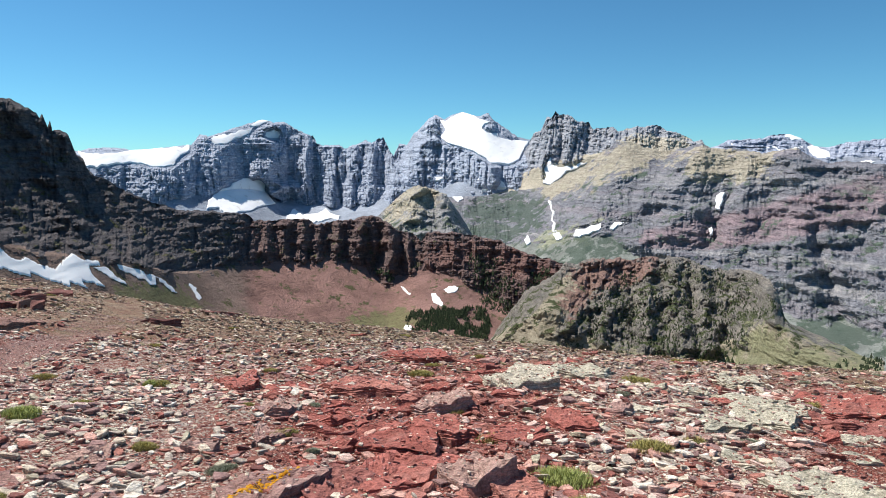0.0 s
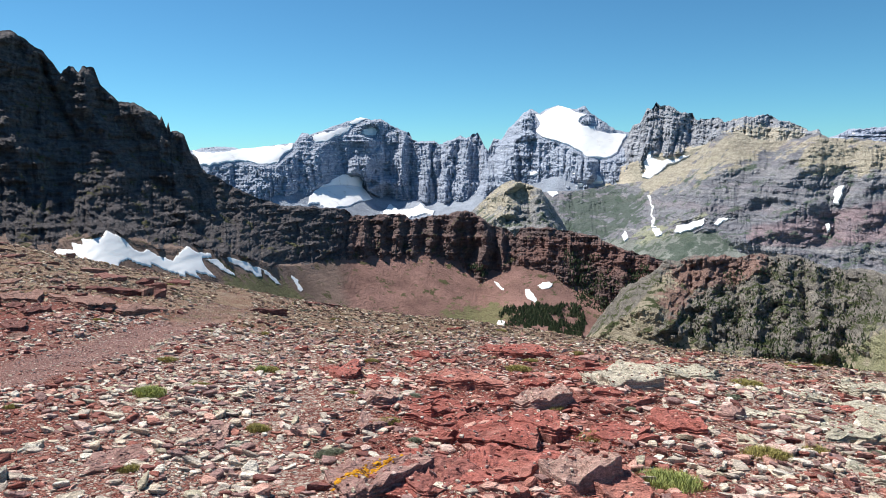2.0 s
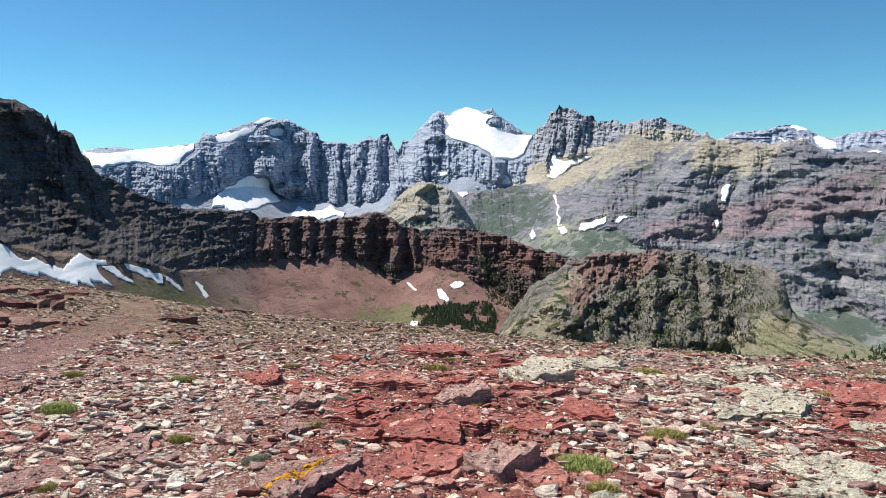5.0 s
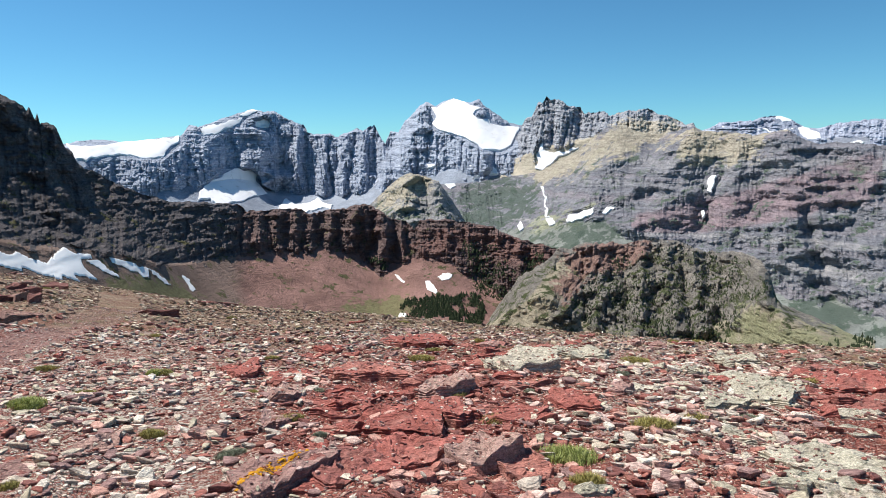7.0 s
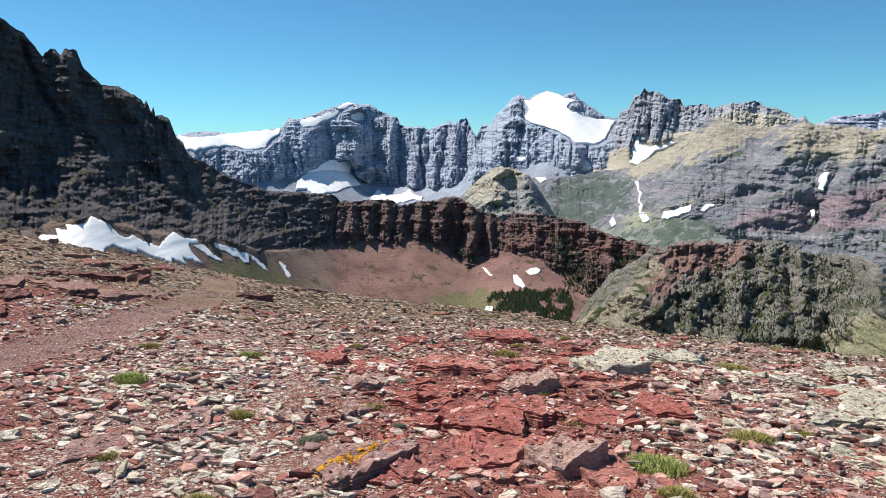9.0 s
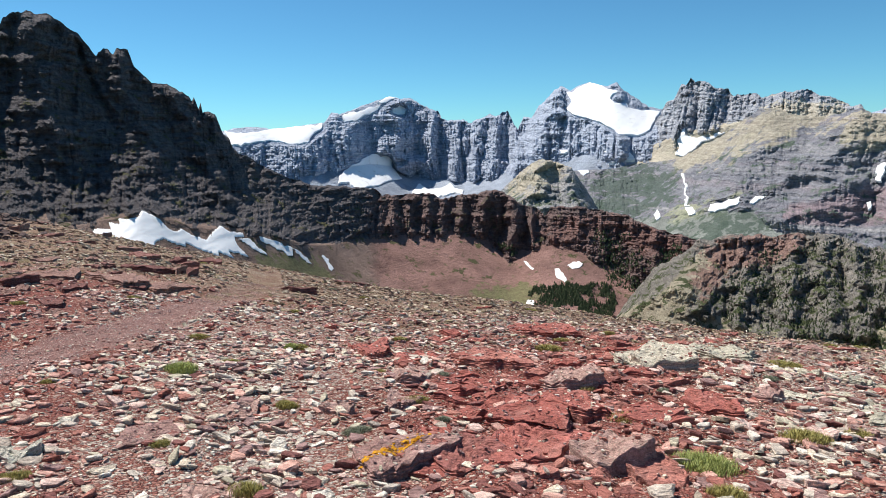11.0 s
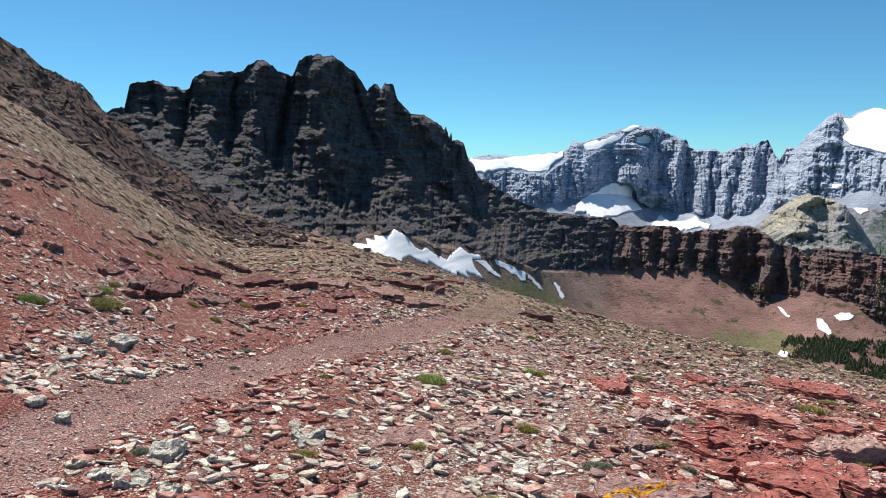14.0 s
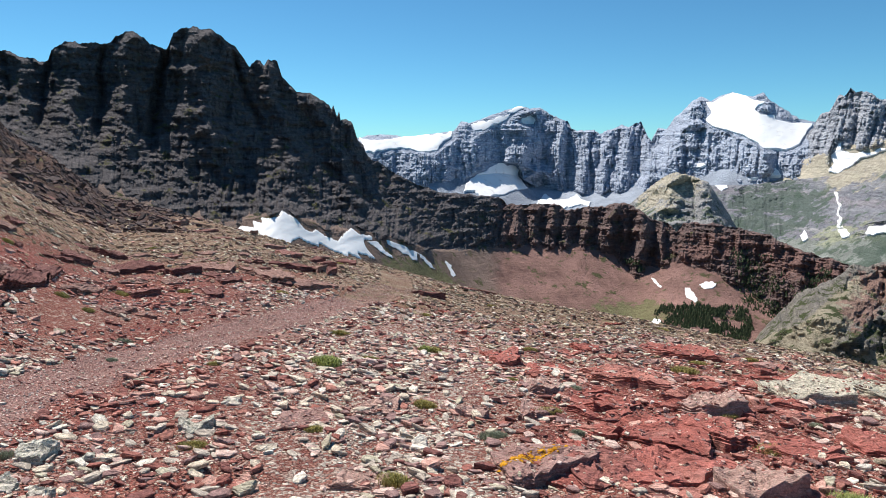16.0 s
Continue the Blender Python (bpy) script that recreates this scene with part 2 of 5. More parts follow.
P_CREST = [
    (3.73, -70.1), (5.43, -8.6), (6.63, 43.8), (7.48, 105.6), (7.85, 161.0), (8.42, 175.7), (8.96, 239.2), (9.34, 238.5), (9.66, 276.0), (10.00, 248.5),
    (11.08, 241.5), (11.56, 219.4), (12.49, 212.7), (12.83, 185.6), (14.34, 188.9), (15.04, 167.0), (15.31, 171.9), (15.93, 181.5), (17.27, 184.7),
    (17.93, 196.5), (18.60, 172.5), (19.49, 153.4), (20.80, 118.8), (21.44, 117.9), (21.89, 82.6), (23.84, -11.7)
]
P_FOOT = [
    (3.73, -83.8), (7.14, -39.4), (8.56, 13.4), (10.47, 13.2), (13.27, 50.5), (15.08, 91.9), (17.80, 61.2), (21.71, 47.4), (23.89, -56.5)
]
G_CREST = [
    (-1.60, -150.0), (0.40, -138.0), (2.27, -136.0), (3.74, -129.9), (5.70, -114.2), (7.16, -101.6), (9.08, -85.7), (10.50, -43.5), (12.36, 7.3), (13.49, 51.1), (14.84, 97.5), (15.97,
    96.0), (17.12, 69.6), (18.67, 59.9), (20.19, 66.5), (21.45, 84.7), (22.18, 64.5), (23.35, 63.3), (24.58, 58.3), (25.79, 46.3), (27.53, 55.9), (28.29,
    58.8), (29.27, 33.7), (30.41, 9.4), (31.47, 19.3), (33.85, 8.9), (36.25, -6.8)
]
G_FOOT = [
    (2.29, -311.8), (7.23, -282.0), (10.62, -243.3), (13.45, -203.0), (15.33, -224.7), (19.93, -276.4), (24.35, -349.6), (28.49, -386.6), (32.30, -390.0),
    (34.75, -399.4), (37.18, -393.4)
]
K_CREST = [
    (-7.54, -277.0), (-6.29, -200.0), (-5.14, -150.3), (-4.05, -108.2), (-2.96, -75.8), (-2.08, -62.5), (-1.24, -71.8), (-0.35, -81.4), (0.39, -93.0), (1.04, -127.6), (1.78, -171.7), (2.49, -220.1), (3.39, -278.3), (5.90, -355.5)
]
K_FOOT = [
    (-7.54, -290.0), (-4.1, -215.0), (-1.2, -195.0), (2.3, -215.0), (5.9, -345.0)
]
H_CREST = [
    (20.84, 100.4), (22.71, 139.4), (23.32, 171.4), (24.53, 177.0), (25.81, 182.3), (26.35, 195.6), (27.08, 208.4), (27.73, 203.7), (28.43, 181.6),
    (28.90, 156.6), (29.41, 128.3), (30.33, 120.2), (31.39, 146.0), (32.43, 154.4), (33.12, 163.1), (33.72, 168.6), (36.09, 157.4)
]
SNOW_ICEFIELD = [
    (-28.80, 0.0197), (-28.44, 0.0146), (-25.31, 0.0203), (-20.52, 0.0306), (-20.58, 0.0227), (-21.72, 0.0083), (-22.42, -0.0011), (-23.33, 0.0020),
    (-24.56, 0.0020), (-25.16, 0.0035), (-27.15, -0.0026), (-27.94, -0.0063)
]
SNOW_SHELF = [
    (-19.34, 0.0356), (-18.76, 0.0420), (-17.43, 0.0472), (-15.98, 0.0540), (-16.22, 0.0459), (-17.22, 0.0408), (-17.76, 0.0343), (-19.00, 0.0309)
]
SNOW_CAP = [
    (-15.27, 0.0477), (-14.59, 0.0495), (-14.12, 0.0536), (-13.77, 0.0464), (-13.87, 0.0398), (-14.60, 0.0405)
]
SNOW_TOP = [
    (-16.29, 0.0571), (-15.01, 0.0680), (-14.47, 0.0649), (-14.93, 0.0623), (-15.75, 0.0573)
]
SNOW_BOWL = [
    (-20.02, -0.0639), (-19.64, -0.0511), (-18.82, -0.0399), (-18.04, -0.0303), (-17.71, -0.0222), (-16.90, -0.0191), (-15.32, -0.0225), (-15.02,
    -0.0333), (-14.85, -0.0458), (-13.99, -0.0560), (-14.79, -0.0591), (-16.54, -0.0652), (-17.90, -0.0680), (-19.00, -0.0611)
]
SNOW_STREAK = [
    (-25.07, -0.0336), (-24.62, -0.0181), (-23.36, -0.0066), (-23.28, -0.0089), (-24.13, -0.0182), (-24.32, -0.0275)
]
SNOW_APRON = [
    (-13.57, -0.0813), (-12.83, -0.0613), (-12.28, -0.0698), (-10.95, -0.0702), (-10.08, -0.0627), (-9.51, -0.0705), (-8.74, -0.0724), (-9.04, -0.0809),
    (-11.92, -0.0835)
]
SNOW_GLACIER = [
    (-0.29, 0.0695), (0.19, 0.0545), (-0.20, 0.0461), (0.29, 0.0360), (1.37, 0.0309), (2.74, 0.0225), (3.81, 0.0123), (4.31, 0.0039), (5.91, 0.0022),
    (6.73, 0.0106), (7.43, 0.0324), (7.47, 0.0374), (6.13, 0.0383), (5.06, 0.0434), (4.86, 0.0493), (3.70, 0.0502), (3.45, 0.0577), (3.60, 0.0635), (4.42,
    0.0676), (3.20, 0.0719), (2.48, 0.0761), (1.75, 0.0803), (0.78, 0.0737), (0.29, 0.0695)
]
SNOW_COULOIR = [
    (8.81, -0.0045), (9.04, 0.0072), (9.22, 0.0189), (9.42, 0.0038), (9.91, -0.0020), (10.95, 0.0013), (12.35, 0.0071), (12.17, 0.0021), (10.77, -0.0062),
    (10.31, -0.0179), (9.32, -0.0290), (8.79, -0.0265), (9.06, -0.0146)
]
SNOW_PATCH_A = [
    (11.47, -0.1041), (11.65, -0.0955), (12.50, -0.0918), (13.67, -0.0846), (13.82, -0.0913), (12.99, -0.0984), (12.05, -0.1056)
]
SNOW_PATCH_B = [
    (14.47, -0.0910), (14.92, -0.0833), (15.98, -0.0795), (15.30, -0.0857), (14.85, -0.0926)
]
SNOW_PATCH_C = [
    (9.33, -0.0520), (9.53, -0.0520), (9.74, -0.0760), (9.86, -0.0985), (9.66, -0.0985), (9.55, -0.0760)
]
SNOW_PATCH_G = [
    (9.66, -0.1000), (10.25, -0.0990), (10.50, -0.1085), (10.02, -0.1115)
]
SNOW_PATCH_D = [
    (22.66, -0.0421), (23.11, -0.0357), (23.40, -0.0364), (23.18, -0.0483), (23.01, -0.0594), (22.75, -0.0580)
]
SNOW_PATCH_E = [
    (22.28, -0.0870), (22.53, -0.0852), (22.67, -0.0916), (22.47, -0.0965)
]
SNOW_PATCH_F = [
    (7.22, -0.1106), (7.51, -0.1036), (7.81, -0.1156), (7.43, -0.1192)
]
SNOW_LEDGE_A = [
    (-1.43, -0.0216), (-1.33, -0.0165), (0.05, -0.0165), (0.10, -0.0199), (-0.69, -0.0234)
]
SNOW_LEDGE_B = [
    (3.00, -0.0199), (3.73, -0.0182), (5.20, -0.0216), (5.69, -0.0300), (4.47, -0.0352), (3.25, -0.0387), (4.72, -0.0318)
]
SNOW_LEDGE_C = [
    (0.79, -0.0456), (1.68, -0.0430), (1.87, -0.0490), (1.38, -0.0542)
]
SNOW_BAND = [
    (23.10, 0.0258), (23.09, 0.0277), (25.37, 0.0264), (27.71, 0.0266), (28.92, 0.0263), (29.01, 0.0234), (26.95, 0.0246)
]
SNOW_SUMMIT = [
    (27.28, 0.0410), (27.50, 0.0446), (28.42, 0.0405), (28.52, 0.0346), (27.99, 0.0355)
]
SNOW_SADDLE = [
    (28.92, 0.0271), (29.28, 0.0299), (30.36, 0.0180), (30.56, 0.0121), (29.72, 0.0107), (29.10, 0.0197)
]
SNOW_FAR = [
    (32.26, 0.0054), (33.04, 0.0097), (33.29, 0.0068), (33.07, 0.0033)
]
SNOW_FOOT = [
    (-39.56, -0.1183), (-39.37, -0.1112), (-38.16, -0.1140), (-38.21, -0.1032), (-37.41, -0.1066), (-37.50, -0.0984), (-36.66, -0.1001), (-35.82,
    -0.0969), (-35.34, -0.0871), (-34.69, -0.0986), (-33.75, -0.1136), (-33.00, -0.1192), (-32.66, -0.1152), (-32.05, -0.1235), (-30.72, -0.1335),
    (-30.16, -0.1234), (-29.60, -0.1150), (-28.84, -0.1232), (-27.89, -0.1257), (-27.79, -0.1347), (-28.55, -0.1355), (-28.45, -0.1432), (-27.39,
    -0.1664), (-28.44, -0.1599), (-29.01, -0.1550), (-28.44, -0.1683), (-29.77, -0.1557), (-29.67, -0.1651), (-30.72, -0.1552), (-32.24, -0.1419),
    (-32.24, -0.1469), (-33.94, -0.1328), (-34.51, -0.1368), (-34.60, -0.1435), (-36.21, -0.1383), (-37.52, -0.1314), (-38.82, -0.1245)
]
SNOW_TONGUE_A = [
    (-26.85, -0.1338), (-26.19, -0.1370), (-25.24, -0.1424), (-24.11, -0.1553), (-23.87, -0.1685), (-24.66, -0.1605), (-25.61, -0.1492), (-26.18, -0.1460)
]
SNOW_TONGUE_B = [
    (-23.92, -0.1552), (-23.35, -0.1616), (-22.21, -0.1833), (-22.87, -0.1764), (-23.53, -0.1650)
]
SNOW_TONGUE_C = [
    (-21.45, -0.1673), (-21.11, -0.1704), (-20.53, -0.1900), (-20.71, -0.1951), (-21.19, -0.1788)
]
SNOW_TONGUE_D = [
    (-41.89, -0.0992), (-41.39, -0.1048), (-40.57, -0.1142), (-41.12, -0.1140), (-41.67, -0.1106)
]
SNOW_TONGUE_E = [
    (-28.45, -0.1361), (-27.60, -0.1373), (-27.03, -0.1462), (-26.07, -0.1633), (-26.64, -0.1595), (-27.50, -0.1480)
]
SNOW_BASIN_A = [
    (-0.90, -0.1962), (-0.50, -0.1962), (0.10, -0.2105), (-0.00, -0.2176), (-0.40, -0.2141), (-0.91, -0.2069)
]
SNOW_BASIN_B = [
    (0.10, -0.1908), (0.55, -0.1855), (1.20, -0.1837), (1.46, -0.1872), (1.21, -0.1944), (0.55, -0.1962)
]
SNOW_BASIN_C = [
    (-3.71, -0.1851), (-3.41, -0.1852), (-2.76, -0.1968), (-2.86, -0.1995), (-3.41, -0.1914)
]
SNOW_BASIN_D = [
    (-3.44, -0.2505), (-3.23, -0.2460), (-2.68, -0.2471), (-2.73, -0.2543), (-3.24, -0.2551)
]
RED_SLABS = [
    (-0.36, 4.22, 0.55, 0.88, 0.15, -25, 9), (-0.75, 4.09, 0.60, 0.64, 0.11, -20, 8), (-0.37, 5.34, 0.75, 1.08, 0.09, -15, 7), (0.00, 5.53, 0.44, 0.70,
    0.10, 10, 8), (0.47, 3.99, 0.29, 0.47, 0.22, 15, 10), (-0.95, 7.16, 0.93, 0.99, 0.08, 0, 6), (-1.63, 7.38, 0.83, 0.74, 0.06, 10, 5), (1.14, 5.60,
    0.37, 0.60, 0.12, 20, 8), (-2.50, 7.64, 0.51, 0.82, 0.05, 15, 4), (-1.00, 4.66, 0.27, 0.42, 0.05, 0, 4)
]
RED_LEDGES = [
    (3.86, 6.52, 0.62, 0.84, 0.08, -14, 7), (4.01, 6.11, 0.79, 1.12, 0.11, -8, 8), (3.48, 5.67, 0.42, 0.49, 0.07, 6, 6), (3.85, 5.51, 0.55, 0.85, 0.10, 5,
    8), (3.46, 5.33, 0.41, 0.39, 0.06, 10, 5), (-0.46, 9.89, 0.98, 1.31, 0.10, 10, 7), (-9.05, 11.59, 2.45, 1.32, 0.12, -18, 6), (-10.12, 11.30, 1.59,
    0.96, 0.10, -14, 6), (-7.94, 11.76, 1.50, 1.02, 0.08, -20, 5), (2.69, 4.67, 0.31, 0.23, 0.05, 0, 4), (-8.52,
    5.27, 0.79, 0.34, 0.07, 0, 4), (-9.92, 13.98, 1.35, 1.20, 0.08, -10, 5)
]
GREY_SLABS = [
    (-1.14, 4.01, 0.56, 0.78, 0.11, -25, 9), (0.24, 4.12, 0.5, 0.46, 0.28, -12, 12), (0.01, 6.39, 0.56, 0.85, 0.14, -10, 10), (-1.62, 6.33, 0.36, 0.58,
    0.09, -5, 8), (-1.50, 5.52, 0.31, 0.49, 0.06, 10, 5), (-0.81, 4.67, 0.20, 0.29, 0.05, 0, 3), (-3.10, 4.12, 0.43, 0.55, 0.07, 5, 5), (-2.72, 4.73,
    0.32, 0.48, 0.05, 10, 3), (-2.07, 3.26, 0.34, 0.27, 0.06, 10, 3)
]
PALE_SLABS = [
    (0.99, 7.24, 0.62, 0.85, 0.34, -5, 8), (1.64, 8.29, 1.00, 1.06, 0.10, -8, 6), (0.68, 7.58, 0.42, 0.67, 0.07, 0, 5), (3.05, 6.04, 0.86, 1.38, 0.10,
    -20, 6), (2.48, 3.84, 0.73, 0.82, 0.06, -15, 3), (2.44, 5.65, 0.57, 0.67, 0.05, -20, 2), (2.34, 6.36, 0.41, 0.34, 0.04, 0, 3), (2.27, 4.61, 0.38,
    0.32, 0.04, -30, 2), (2.35, 3.40, 0.47, 0.31, 0.06, -10, 2), (3.53, 7.54, 0.45, 0.69, 0.10, 0, 6)
]
PALE_STONES = [
    (-7.25, 4.33, 0.66, 0.60, 0.15, 0, 4), (-7.50, 3.98, 0.52, 0.50, 0.13, 5, 3), (-3.72, 3.62, 0.39, 0.62, 0.10, 10, 6), (-3.89, 4.26, 0.21, 0.34, 0.10,
    20, 8), (-4.09, 2.63, 0.36, 0.54, 0.12, -20, 7), (-3.87, 2.21, 0.29, 0.47, 0.10, 10, 5), (-3.59, 2.27, 0.28, 0.28, 0.09, -15, 6), (-3.88, 2.97, 0.15,
    0.25, 0.09, 0, 4), (-3.82, 2.79, 0.12, 0.20, 0.07, 0, 3), (-7.01, 3.90, 0.32, 0.30, 0.08, 0, 4), (-5.39, 2.61, 0.17, 0.25, 0.08, 10, 6), (-4.10, 2.14,
    0.20, 0.27, 0.08, 0, 8)
]
DARK_STACK = [
    (-9.56, 6.50, 1.51, 0.53, 0.14, 0, 4), (-10.20, 7.36, 1.20, 0.42, 0.12, 6, 5), (-9.72, 6.22, 0.90, 0.33, 0.09, -5, 3), (-9.28, 7.25, 0.88, 0.51, 0.10,
    -15, 7), (-11.30, 10.29, 1.01, 1.11, 0.20, 0, 3), (-11.78, 9.11, 0.44, 0.55, 0.25, 10, 6), (-13.09, 11.16, 0.60, 0.96, 0.16, 0, 8), (-22.03, 24.46,
    0.74, 1.19, 0.20, 0, 4), (-6.40, 14.48, 0.48, 0.76, 0.16, -20, 10), (-7.95, 23.06, 1.08, 1.35, 0.14, -6, 8), (-10.12, 10.21, 0.75, 0.73, 0.20, -12, 7)
]
GREEN_TUFTS = [
    (0.85, 4.36, 0.25), (-3.98, 5.94, 0.21), (-4.00, 5.92, 0.12), (-9.14, 5.27, 0.17), (-3.39, 7.34, 0.10), (-8.46, 3.95, 0.16)
]
OLIVE_TUFTS = [
    (-2.40, 5.06, 0.10), (0.44, 5.22, 0.17), (-3.30, 7.40, 0.13), (2.38, 7.84, 0.19), (0.97, 6.45, 0.07), (1.63, 4.86, 0.17), (2.05, 5.08, 0.09), (-1.87,
    3.30, 0.11), (-2.45, 5.10, 0.09), (-0.30, 8.34, 0.19), (-8.50, 4.94, 0.26), (0.83, 3.72, 0.11)
]
SAGE_TUFTS = [
    (-1.02, 4.89, 0.06), (-1.58, 4.60, 0.07), (0.68, 7.99, 0.15), (2.50, 5.09, 0.09), (-6.10, 3.59, 0.08), (-6.11, 4.99, 0.08)
]
TRAIL = [
    (-4.69, 1.74), (-5.05, 2.34), (-5.28, 2.86), (-5.53, 3.55), (-5.86, 4.84), (-6.16, 6.60), (-6.21, 8.76), (-6.36, 10.98), (-7.19, 14.14), (-8.30,
    16.78)
]
GROVE_BASIN = [
    (-3.48, -0.2406), (-2.47, -0.2246), (-0.71, -0.2185), (0.81, -0.2185), (3.82, -0.2136), (4.34, -0.2448), (3.85, -0.2766), (-1.22, -0.2772)
]
GROVE_RIDGE = [
    (2.29, -0.1341), (5.77, -0.1423), (10.68, -0.1579), (10.75, -0.2103), (7.34, -0.2390), (3.82, -0.2181), (2.81, -0.1782)
]
GROVE_BUTTRESS = [
    (-5.93, -0.1554), (-4.69, -0.1601), (-3.96, -0.1913), (-4.71, -0.1955), (-5.70, -0.1775)
]
GROVE_KNOB = [
    (15.89, -0.1545), (21.68, -0.1345), (23.85, -0.1486), (26.13, -0.1538), (27.67, -0.1936), (25.74, -0.2252), (25.01, -0.2595), (18.42, -0.2630),
    (12.77, -0.2615), (13.61, -0.1907)
]
GROVE_FOOT = [
    (16.11, -0.2664), (25.85, -0.2618), (26.15, -0.2899), (16.65, -0.3006)
]
GROVE_MEADOW = [
    (30.29, -0.2749), (32.48, -0.2570), (34.82, -0.2366), (35.02, -0.2872), (30.77, -0.3013)
]


TAN_SHOULDER = [
    (7.50, -0.0342), (9.40, -0.0044), (11.05, 0.0082), (14.27, 0.0352), (16.52, 0.0462), (18.76, 0.0361), (21.58, 0.0308), (20.55, 0.0160), (16.63, -0.0041), (13.45, -0.0250), (10.64, -0.0380), (8.24, -0.0426)
]
TAN_CREST = [
    (21.19, 0.0325), (23.07, 0.0243), (25.12, 0.0209), (28.04, 0.0265), (27.35, 0.0040), (25.22, -0.0114), (22.33, -0.0117), (19.30, -0.0024)
]
PALE_BASIN = [
    (7.35, -0.1246), (9.03, -0.0938), (10.72, -0.0976), (13.09, -0.0882), (15.88, -0.0812), (13.11, -0.1009), (10.75, -0.1165), (8.34, -0.1295)
]
WOODS_BASIN = [
    (7.11, -0.1334), (10.75, -0.1182), (13.58, -0.0999), (16.11, -0.0836), (16.17, -0.1121), (14.35, -0.1318), (11.76, -0.1471), (7.86, -0.1463)
]
WOODS_SHELF = [
    (1.63, -0.0604), (4.34, -0.0456), (7.26, -0.0367), (8.99, -0.0655), (8.31, -0.1026), (5.87, -0.1250), (2.89, -0.1125), (1.98, -0.0820)
]
WOODS_VALLEY = [
    (29.10, -0.2225), (31.72, -0.2089), (34.87, -0.2088), (35.01, -0.2421), (31.87, -0.2472)
]
MAUVE_BAND = [
    (16.82, -0.0949), (24.15, -0.0625), (29.56, -0.0295), (34.43, -0.0031), (34.68, -0.0632), (28.28, -0.0986), (22.21, -0.1201), (16.88, -0.1200)
]
KNOLL_TAN = [
    (-6.04, -0.0835), (-3.80, -0.0432), (-2.08, -0.0270), (0.49, -0.0389), (1.48, -0.0518), (-1.09, -0.0596), (-2.58, -0.0804), (-4.07, -0.0950)
]
KNOB_RED = [
    (11.52, -0.1489), (14.59, -0.1342), (16.90, -0.1284), (20.72, -0.1296), (18.32, -0.1543), (16.07, -0.1758), (13.75, -0.1951), (11.40, -0.2322), (10.18, -0.2332), (11.08, -0.1797)
]
KNOB_SADDLE = [
    (11.05, -0.1579), (12.25, -0.1554), (11.61, -0.2100), (10.20, -0.2510), (9.26, -0.2922), (3.98, -0.2954), (4.97, -0.2587), (7.95, -0.2320)
]
KNOB_MEADOW = [
    (10.51, -0.3001), (15.80, -0.2742), (20.45, -0.2858), (25.61, -0.2684), (25.86, -0.2129), (28.53, -0.2261), (31.51, -0.2521), (34.99, -0.2197), (35.26, -0.2866), (11.07, -0.3448)
]
BASIN_TURF = [
    (-27.81, -0.1587), (-24.59, -0.1671), (-21.65, -0.1832), (-19.53, -0.2196), (-15.41, -0.2376), (-11.11, -0.2506), (-7.14, -0.2309), (-2.62, -0.2099), (-1.86, -0.2280), (-4.15, -0.2682), (-14.04, -0.2699), (-25.14, -0.2110)
]
RED_SLOPE = [
    (-2.10, -0.1346), (5.13, -0.1217), (10.79, -0.1424), (12.72, -0.1483), (10.35, -0.1757), (5.90, -0.1601), (2.90, -0.1520), (-2.10, -0.1522)
]
RANGE_RIBS = [
    (-14.79, 0.0588, -14.64, -0.0672, 2.23, 170),
    (-11.44, 0.0407, -11.81, -0.0595, 0.89, 70),
    (-9.33, 0.0269, -9.32, -0.0556, 0.99, 80),
    (-7.65, 0.0271, -7.88, -0.0601, 0.79, 70),
    (-5.96, 0.0373, -6.42, -0.0645, 1.19, 100),
    (-4.02, 0.0248, -4.55, -0.0647, 0.89, 80),
    (-1.57, 0.0695, -2.67, -0.0304, 1.98, 150),
    (-20.45, 0.0387, -22.55, -0.0365, 1.98, 40),
    (3.82, 0.0081, 4.82, -0.0301, 1.49, 80)
]
SLOPE_RIBS = [
    (21.58, 0.0308, 17.81, -0.1278, 3.71, 190),
    (28.25, 0.0227, 30.02, -0.1543, 4.21, 220),
    (15.26, -0.0042, 12.16, -0.0971, 2.72, 110),
    (33.41, -0.0032, 35.20, -0.1895, 2.97, 130),
    (19.08, -0.0040, 15.20, -0.0873, 1.98, 80),
    (25.14, 0.0156, 24.31, -0.1142, 2.23, 90),
    (23.45, -0.0352, 22.20, -0.1160, 1.19, -90),
    (29.98, -0.0932, 32.70, -0.2257, 1.19, -130),
    (9.45, -0.0467, 10.02, -0.1107, 0.79, -60),
    (12.52, -0.0293, 12.85, -0.0840, 0.69, -50)
]
KNOLL_RIBS = [
    (-1.98, -0.0287, -4.08, -0.1037, 1.49, 110),
    (0.39, -0.0432, 0.90, -0.1082, 1.49, 70)
]
